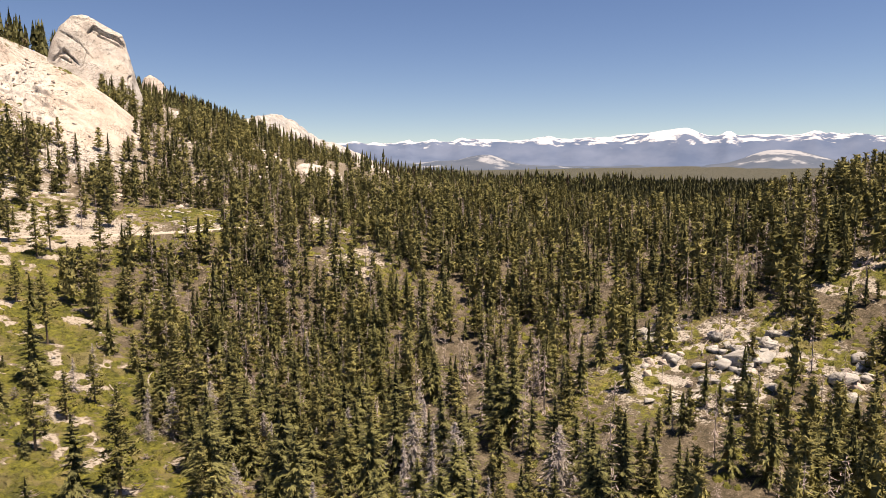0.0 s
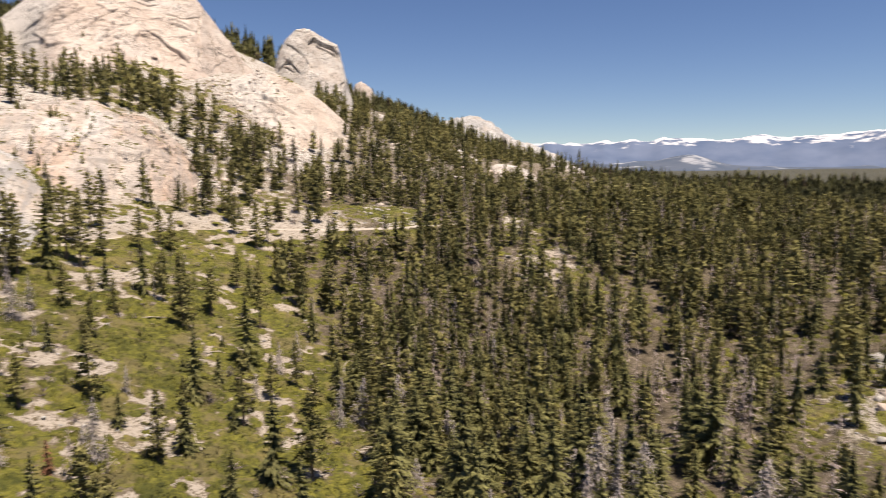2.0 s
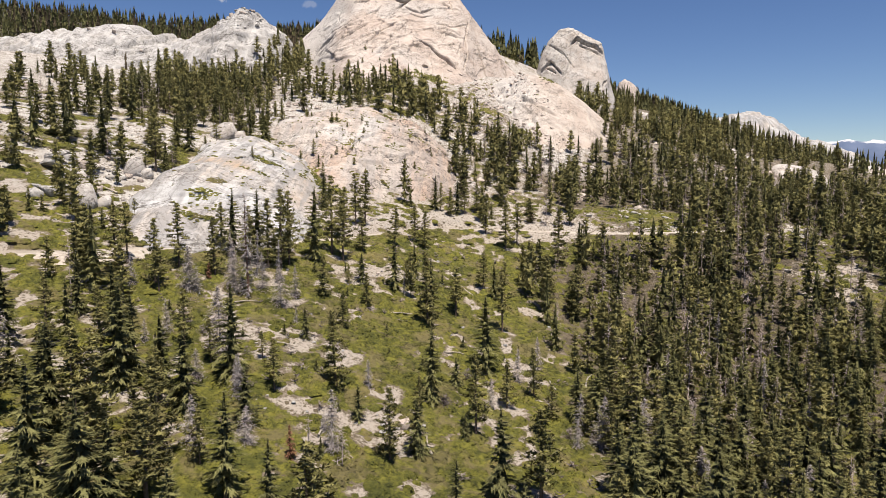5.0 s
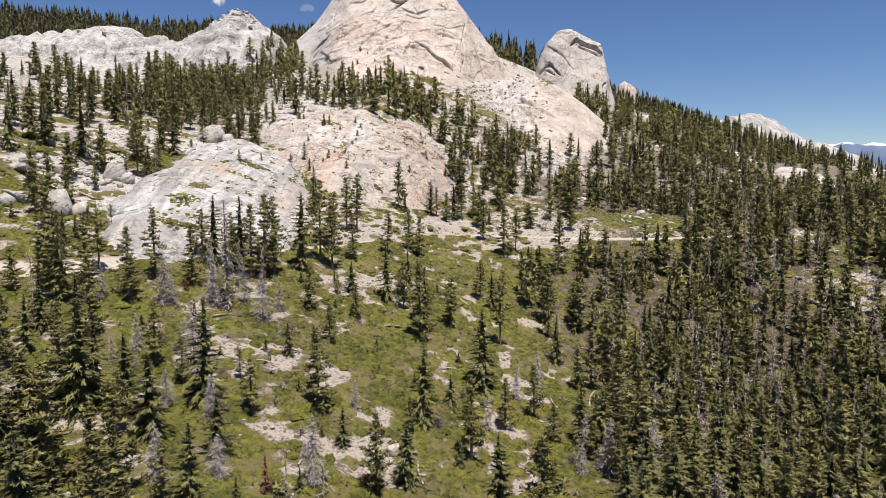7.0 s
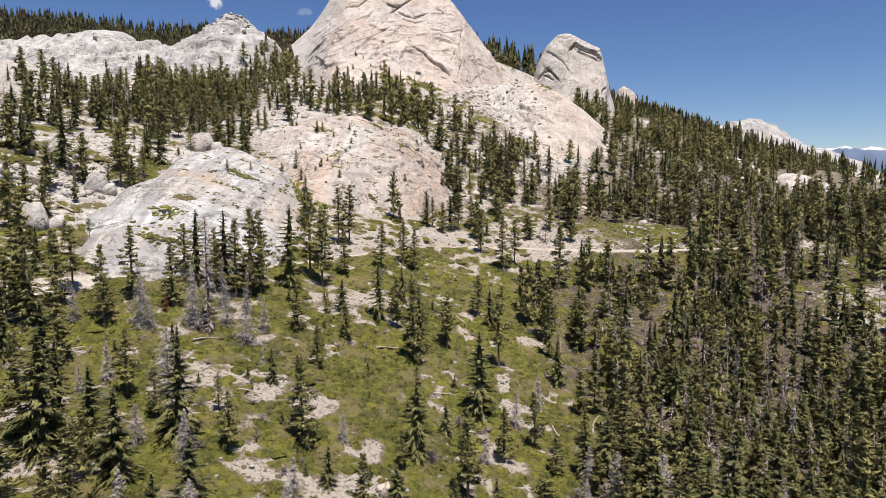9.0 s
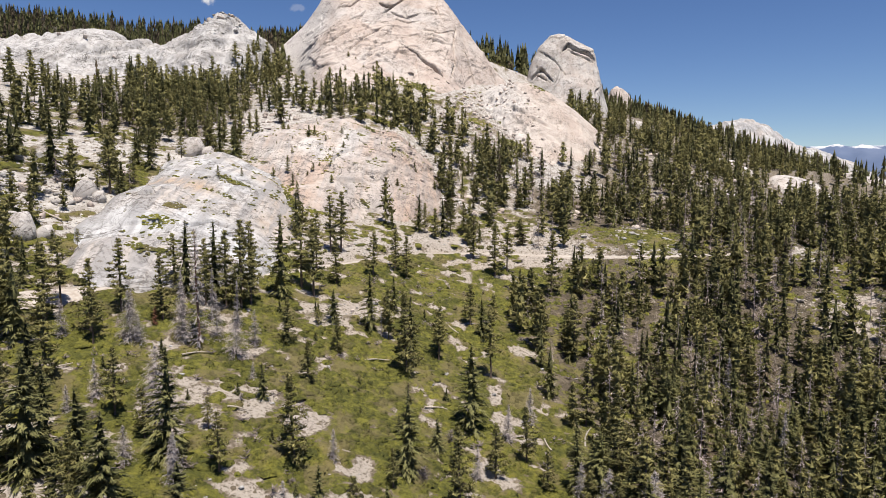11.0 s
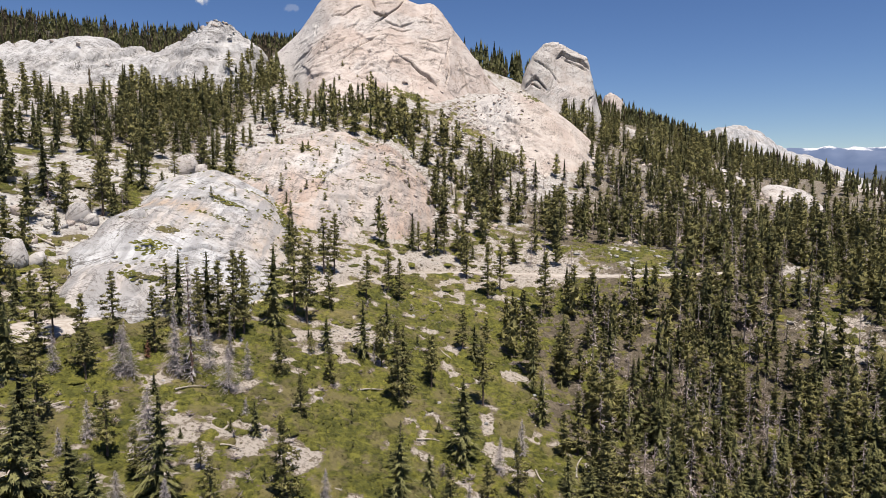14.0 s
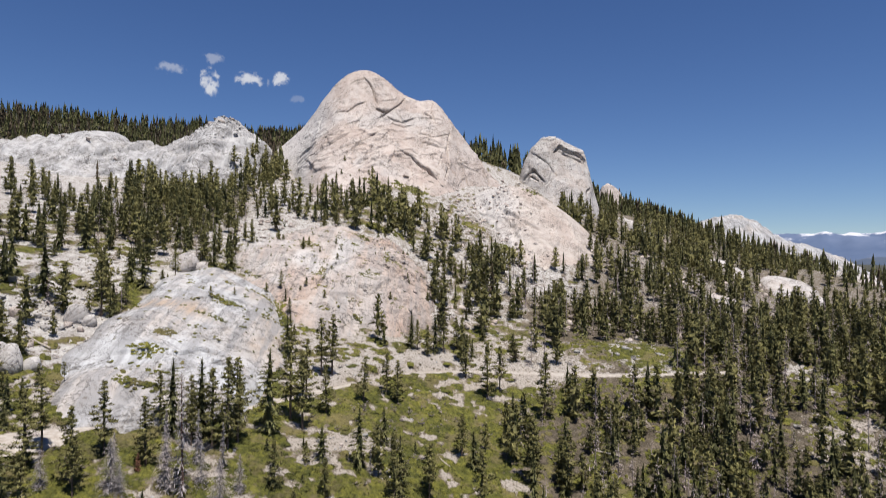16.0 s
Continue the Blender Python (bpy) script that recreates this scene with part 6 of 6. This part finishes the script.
# ==== low shrubs
def mound(rng_, n=6, leaf=0.26, sides=6):
    """A cushion of leaves: an uneven low dome with loose sprays standing out of it."""
    rings = [(1.08, -0.75), (0.86, 0.30), (0.52, 0.62)]
    v = [(math.cos(6.2832 * (k + 0.5 * j) / sides) * r * q, math.sin(6.2832 * (k + 0.5 * j) / sides) * r * q, z * rng_.uniform(0.75, 1.2) - 0.06) for j, (r, z) in enumerate(rings) for k in range(sides) for q in (rng_.uniform(0.75, 1.15),)]
    v = np.array(v + [(0, 0, 0.74)])
    f = []
    for j in range(2):
        for k in range(sides):
            a, b = j * sides + k, j * sides + (k + 1) % sides
            f += [(a, b, a + sides), (b, b + sides, a + sides)]
    f += [(2 * sides + k, 2 * sides + (k + 1) % sides, 3 * sides) for k in range(sides)]
    vn = np.maximum(v, np.array([-9, -9, 0.0])) * np.array([1, 1, 1.3]) + np.array([0, 0, 0.55])
    # tone rises with height over the dome
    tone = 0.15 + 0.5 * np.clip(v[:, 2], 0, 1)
    a, e = rng_.uniform(0, 6.28, n), np.arcsin(rng_.uniform(0.1, 1, n))
    c = np.stack([np.cos(a) * np.cos(e), np.sin(a) * np.cos(e), np.sin(e) * 0.75 + 0.03], -1) * rng_.uniform(0.85, 1.05, (n, 1))
    d = rng_.normal(0, 1, (n, 3)) * np.array([1, 1, 0.6])
    d /= np.linalg.norm(d, axis=1)[:, None]
    u = np.cross(d, c / np.linalg.norm(c, axis=1)[:, None])
    u /= np.linalg.norm(u, axis=1)[:, None] + 1e-6
    lv = np.stack([c - d * leaf * 0.9, c + u * leaf * 0.5 + d * leaf * 0.6, c - u * leaf * 0.5 + d * leaf * 0.6], 1).reshape(-1, 3)
    ln_ = np.repeat(c * np.array([1, 1, 1.2]) + np.array([0, 0, 0.3]), 3, 0)
    f = np.concatenate([np.array(f), np.arange(3 * n).reshape(-1, 3) + len(v)])
    v, nrm = np.concatenate([v, lv]), np.concatenate([vn, ln_])
    nrm /= np.linalg.norm(nrm, axis=1)[:, None]
    return v, facing(v, f, nrm), np.concatenate([tone, np.repeat(rng_.uniform(0.3, 0.8, n), 3)]), nrm


def carpet(name, patterns, x, y, r, tall, skin, label, category="shrubs", sink=0.1):
    vs, fs, ts, ns, n = [], [], [], [], 0
    z = stand_height(x, y)
    z = z + 0.75 * brush_lift(x, y, cover(x, y)[0])
    tone = np.clip(0.38 + 1.1 * fbm(x, y, 14, 3, 171, 0.55) + rng.normal(0, 0.09, len(x)), 0, 1.25)
    for k, (pv, pf, pt, pn) in enumerate(patterns):
        m = np.arange(len(x)) % len(patterns) == k
        a, s = rng.uniform(0, 6.28, m.sum()), r[m]
        if pn is not None:
            c, d = np.cos(a)[:, None], np.sin(a)[:, None]
            ns.append(np.stack([pn[None, :, 0] * c - pn[None, :, 1] * d, pn[None, :, 0] * d + pn[None, :, 1] * c, np.broadcast_to(pn[None, :, 2], (len(a), len(pn)))], -1).reshape(-1, 3))
        c, d = (np.cos(a) * s)[:, None], (np.sin(a) * s)[:, None]
        px, py = pv[None, :, 0] * c - pv[None, :, 1] * d + x[m][:, None], pv[None, :, 0] * d + pv[None, :, 1] * c + y[m][:, None]
        pz = pv[None, :, 2] * tall[m][:, None] + (z[m] - sink)[:, None]
        vs.append(np.stack([px, py, pz], -1).reshape(-1, 3))
        fs.append((pf[None] + (np.arange(m.sum()) * len(pv))[:, None, None] + n).reshape(-1, 3))
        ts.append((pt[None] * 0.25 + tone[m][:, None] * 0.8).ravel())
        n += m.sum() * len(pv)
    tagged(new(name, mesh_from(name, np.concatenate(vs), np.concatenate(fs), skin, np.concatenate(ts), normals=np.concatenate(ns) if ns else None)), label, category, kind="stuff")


MOUNDS = [mound(rng) for _ in range(6)]
bx, by = scatter(-185, 262, 105, 400, 1.85)
bs, bb, bw, br = cover(bx, by)
ok = (rng.random(len(bx)) < 0.62 * smooth(0.22, 0.62, bs) * (1 - 0.6 * bw)) & (br < 0.3) & (rock_top(bx, by) < land(bx, by) + 0.2)
bx, by = bx[ok], by[ok]
zx, zy = scatter(-75, 60, -55, 105, 2.0)
zs = cover(zx, zy)[0]
ok = rng.random(len(zx)) < 0.5 * smooth(0.3, 0.7, zs)
bx, by = np.concatenate([bx, zx[ok]]), np.concatenate([by, zy[ok]])
carpet("low_shrubs", MOUNDS, bx, by, 0.8 + 1.9 * rng.random(len(bx)) ** 1.6, 0.4 + 1.1 * rng.random(len(bx)) ** 1.4, SHRUB, "low olive-green shrubs carpeting the open slope")
# taller bushes in loose groups
lx, ly = scatter(-110, 62, 108, 262, 2.7)
ls, lb, lw, lr = cover(lx, ly)
ok = (rng.random(len(lx)) < 0.5 * smooth(0.0, 0.3, fbm(lx, ly, 13, 3, 177)) * smooth(0.25, 0.6, ls)) & (lr < 0.2) & (rock_top(lx, ly) < land(lx, ly))
lx, ly = lx[ok], ly[ok]
carpet("tall_shrubs", [mound(rng, 16, 0.34, 6) for _ in range(4)], lx, ly, rng.uniform(0.8, 1.9, len(lx)), rng.uniform(0.9, 1.9, len(lx)), SHRUB, "taller dark green bushes in groups on the slope")
ux, uy = scatter(30, 300, 45, 420, 3.3)
us, ub, uw, ur = cover(ux, uy)
ok = (rng.random(len(ux)) < 0.85 * uw * smooth(-0.4, 0.2, fbm(ux, uy, 18, 3, 175))) & (ur < 0.3)
ux, uy = ux[ok], uy[ok]
carpet("wood_shrubs", [mound(rng, 5, 0.35, 5) for _ in range(4)], ux, uy, rng.uniform(0.7, 1.9, len(ux)), rng.uniform(0.6, 2.0, len(ux)), SHRUB, "green and brown undergrowth on the forest floor")
BRUSH = []
for _ in range(3):
    bv, bf = bare_boughs(rng, 1.0, 3, 6, 1.0, 0.0, 2, 0.05, -0.4)
    BRUSH.append((bv, bf, np.zeros(len(bv)), None))
qx, qy = scatter(-130, 250, 70, 340, 5.5)
qn = fbm(qx, qy, 20, 3, 181) + 0.2 * smooth(40, 70, qx)
ok = (rng.random(len(qx)) < 0.6 * smooth(0.0, 0.35, qn)) & (rock_top(qx, qy) < land(qx, qy))
qx, qy = qx[ok], qy[ok]
carpet("dry_brush", BRUSH, qx, qy, rng.uniform(1.2, 2.8, len(qx)), rng.uniform(1.0, 2.4, len(qx)), TWIG, "grey leafless brush between the green shrubs")
# big grey leafless bushes that stand singly on the slope
BUSH = []
for _ in range(3):
    bv, bf = bare_boughs(rng, 1.0, 7, 11, 0.75, 0.0, 4, 0.018, -0.55)
    BUSH.append(mesh_from("leafless_bush", bv, bf, TWIG))
for i, (x, y, r) in enumerate(((-1, 172, 3.4), (-54, 166, 2.6), (-29, 156, 2.0), (-68, 172, 2.4), (6, 192, 3.2), (44, 158, 3.6), (-58, 172, 2.2), (-73, 160, 2.4), (34, 172, 3.0), (52, 176, 3.2))):
    ob = new("leafless_bush", BUSH[i % 3])
    ob.matrix_basis = Matrix.LocRotScale((x, y, float(stand_height(x, y)[0]) - 0.1), Euler((0, 0, i * 1.7)), (r, r, r * 1.1))
    tagged(ob, "grey leafless bush of many thin twigs on the slope", "bush", "leafless bushes")
# dry tufts on the bare gravel
kx, ky = scatter(-185, 262, 60, 400, 2.7)
ks, kb, kw, kr = cover(kx, ky)
ok = (rng.random(len(kx)) < 0.30 * smooth(0.3, 0.7, kb)) & (kr < 0.2) & (rock_top(kx, ky) < land(kx, ky))
kx, ky = kx[ok], ky[ok]
carpet("dry_tufts", MOUNDS, kx, ky, rng.uniform(0.3, 0.9, len(kx)), rng.uniform(0.25, 0.7, len(kx)), DRY, "small brown and grey tufts on bare gravel")
# tufts of green on the high ledges and by the domes
hx, hy = scatter(-330, 330, 400, 720, 4.0)
hs, hb, hw, hr = cover(hx, hy)
ok = (rng.random(len(hx)) < 0.5 * smooth(0.4, 0.8, hs)) & (rock_top(hx, hy) < land(hx, hy) + 0.2)
hx, hy = hx[ok], hy[ok]
carpet("ledge_shrubs", MOUNDS, hx, hy, rng.uniform(1.4, 3.2, len(hx)), rng.uniform(0.8, 1.8, len(hx)), SHRUB, "green shrubs on ledges below the granite domes")
# dark mats of brush on the terrace and the shoulder
tx, ty = scatter(-130, 150, 500, 700, 2.4)
tn = np.maximum.reduce([blob(tx, ty, cx, cy, rx, ry, turn) for cx, cy, rx, ry, turn in ((-14, 640, 17, 9, 0), (-44, 626, 12, 6, 10), (100, 668, 8, 8, 0), (96, 640, 9, 5, 30), (104, 700, 14, 5, -35), (-84, 556, 16, 7, 0), (-34, 528, 20, 6, -10), (40, 588, 9, 7, 0), (-108, 640, 8, 5, 0), (62, 560, 12, 8, 0), (-30, 582, 26, 10, 0))])
ok = rng.random(len(tx)) < 1.0 * smooth(0.15, 0.6, tn + 0.25 * fbm(tx, ty, 7, 2, 185))
carpet("terrace_shrubs", MOUNDS, tx[ok], ty[ok], rng.uniform(1.0, 2.4, ok.sum()), rng.uniform(0.8, 1.8, ok.sum()), SHRUB, "dark green brush on the terrace below the dome")
# crevice plants on the slab and outcrop
vx, vy = scatter(-128, 2, 228, 500, 1.05)
vn = np.maximum.reduce([blob(vx, vy, cx, cy, rx, ry, turn) for cx, cy, rx, ry, turn in ((-98, 263, 5, 4, 20), (-95, 241, 6, 2.5, 10), (-88, 320, 6, 3, -20), (-97, 277, 4, 3, 30), (-78, 354, 6, 3, -30), (-42, 469, 5, 5, 0), (-67, 343, 3, 16, 20), (-60, 322, 2.5, 8, 15), (-70, 428, 4, 3, 0), (-30, 404, 6, 4, 40), (-56, 392, 3, 4, 0), (-20, 440, 5, 7, 0), (-84, 300, 3, 2, 0))])
ok = (rng.random(len(vx)) < 1.1 * smooth(0.15, 0.5, vn + 0.5 * fbm(vx, vy, 4, 2, 187)) + 0.004) & (rock_top(vx, vy) > land(vx, vy))
vx, vy = vx[ok], vy[ok]
carpet("crevice_shrubs", MOUNDS, vx, vy, rng.uniform(0.45, 1.15, len(vx)), rng.uniform(0.2, 0.55, len(vx)), SHRUB, "dark green shrubs rooted in cracks of the granite")


# ==== the dirt road
rx_ = np.linspace(-178, 150, 240)
ry_ = road_line(rx_)
dx, dy = np.gradient(rx_), np.gradient(ry_)
ln = np.hypot(dx, dy)
nx, ny = -dy / ln, dx / ln
half = 2.4 + 4.6 * smooth(-97, -110, rx_) + 0.9 * smooth(-25, 0, rx_) * smooth(110, 80, rx_) + 0.35 * fbm(rx_, rx_ * 0, 9, 2, 201)
rows = []
for k in (-1.6, -1, -0.67, -0.33, 0, 0.33, 0.67, 1, 1.6):
    rows.append(np.column_stack([rx_ + nx * half * k, ry_ + ny * half * k, road_height(rx_) + 0.30 - 0.28 * abs(k) ** 4 - 1.0 * (abs(k) > 1) - 0.06 * (abs(abs(k) - 0.45) < 0.2)]))
ROAD, nt_, b_ = material("pale_dirt", 0.95)
pn = noise_tex(nt_, place(nt_), 0.6, 5)
nt_.links.new(ramp(nt_, pn, ((0.35, (0.30, 0.26, 0.22)), (0.65, (0.42, 0.385, 0.34)))), b_.inputs["Base Color"])
tagged(new("road", mesh_from("road", np.stack(rows).reshape(-1, 3), grid_faces(240, 9), ROAD, shade=True)), "narrow pale dirt road cut across the slope", "road", kind="structure")


# ==== fair-weather clouds, far off
CLOUD, nt_, b_ = material("cloud_white", 1.0)
# the cloud sheets give off their own white in place of sunlight
glow = nt_.nodes.new("ShaderNodeEmission")
glow.inputs[0].default_value, glow.inputs[1].default_value = (0.93, 0.95, 1.0, 1), 0.5
clear = nt_.nodes.new("ShaderNodeBsdfTransparent")
both = nt_.nodes.new("ShaderNodeMixShader")
nt_.links.new(attr(nt_, "tone"), both.inputs[0])
nt_.links.new(clear.outputs[0], both.inputs[1])
nt_.links.new(glow.outputs[0], both.inputs[2])
nt_.links.new(both.outputs[0], nt_.nodes["Material Output"].inputs["Surface"])
for az_, el_, wdt, hgt, thick, seed in ((-17.55, 14.0, 52, 95, 1.0, 1), (-14.35, 14.45, 92, 62, 1.0, 2), (-12.15, 14.65, 62, 58, 1.0, 3), (-20.4, 14.9, 80, 40, 0.45, 4), (-17.4, 15.9, 70, 40, 0.4, 5), (-32.6, 13.8, 40, 24, 0.5, 6), (-10.6, 13.2, 60, 30, 0.2, 7)):
    cx, cy, cz = 3600 * math.sin(radians(az_)), 3600 * math.cos(radians(az_)), 115 + 3600 * math.tan(radians(el_))
    uu, ww = np.meshgrid(np.linspace(-1, 1, 40), np.linspace(-1, 1, 40))
    wisp = fbm(uu * wdt, ww * hgt + 300 * seed, 44, 5, 220 + seed, 0.6)
    body = np.clip(1.1 - np.hypot(uu, ww) * 1.45 + 1.25 * wisp, 0, 1)
    body = thick * smooth(0.05, 0.85, body) * smooth(1.0, 0.8, np.maximum(np.abs(uu), np.abs(ww)))
    pts = np.stack([uu * wdt, 26 * (uu ** 2 + ww ** 2) + 12 * wisp, ww * hgt], -1).reshape(-1, 3)
    ob = new("cloud", mesh_from("cloud", pts, grid_faces(40, 40), CLOUD, body.ravel(), shade=True))
    ob.matrix_basis = pose(cx, cy, cz, 0, 0, -az_)
    ob.visible_shadow = False
    tagged(ob, "small wispy white cloud in a blue sky", "cloud", "clouds", "structure")
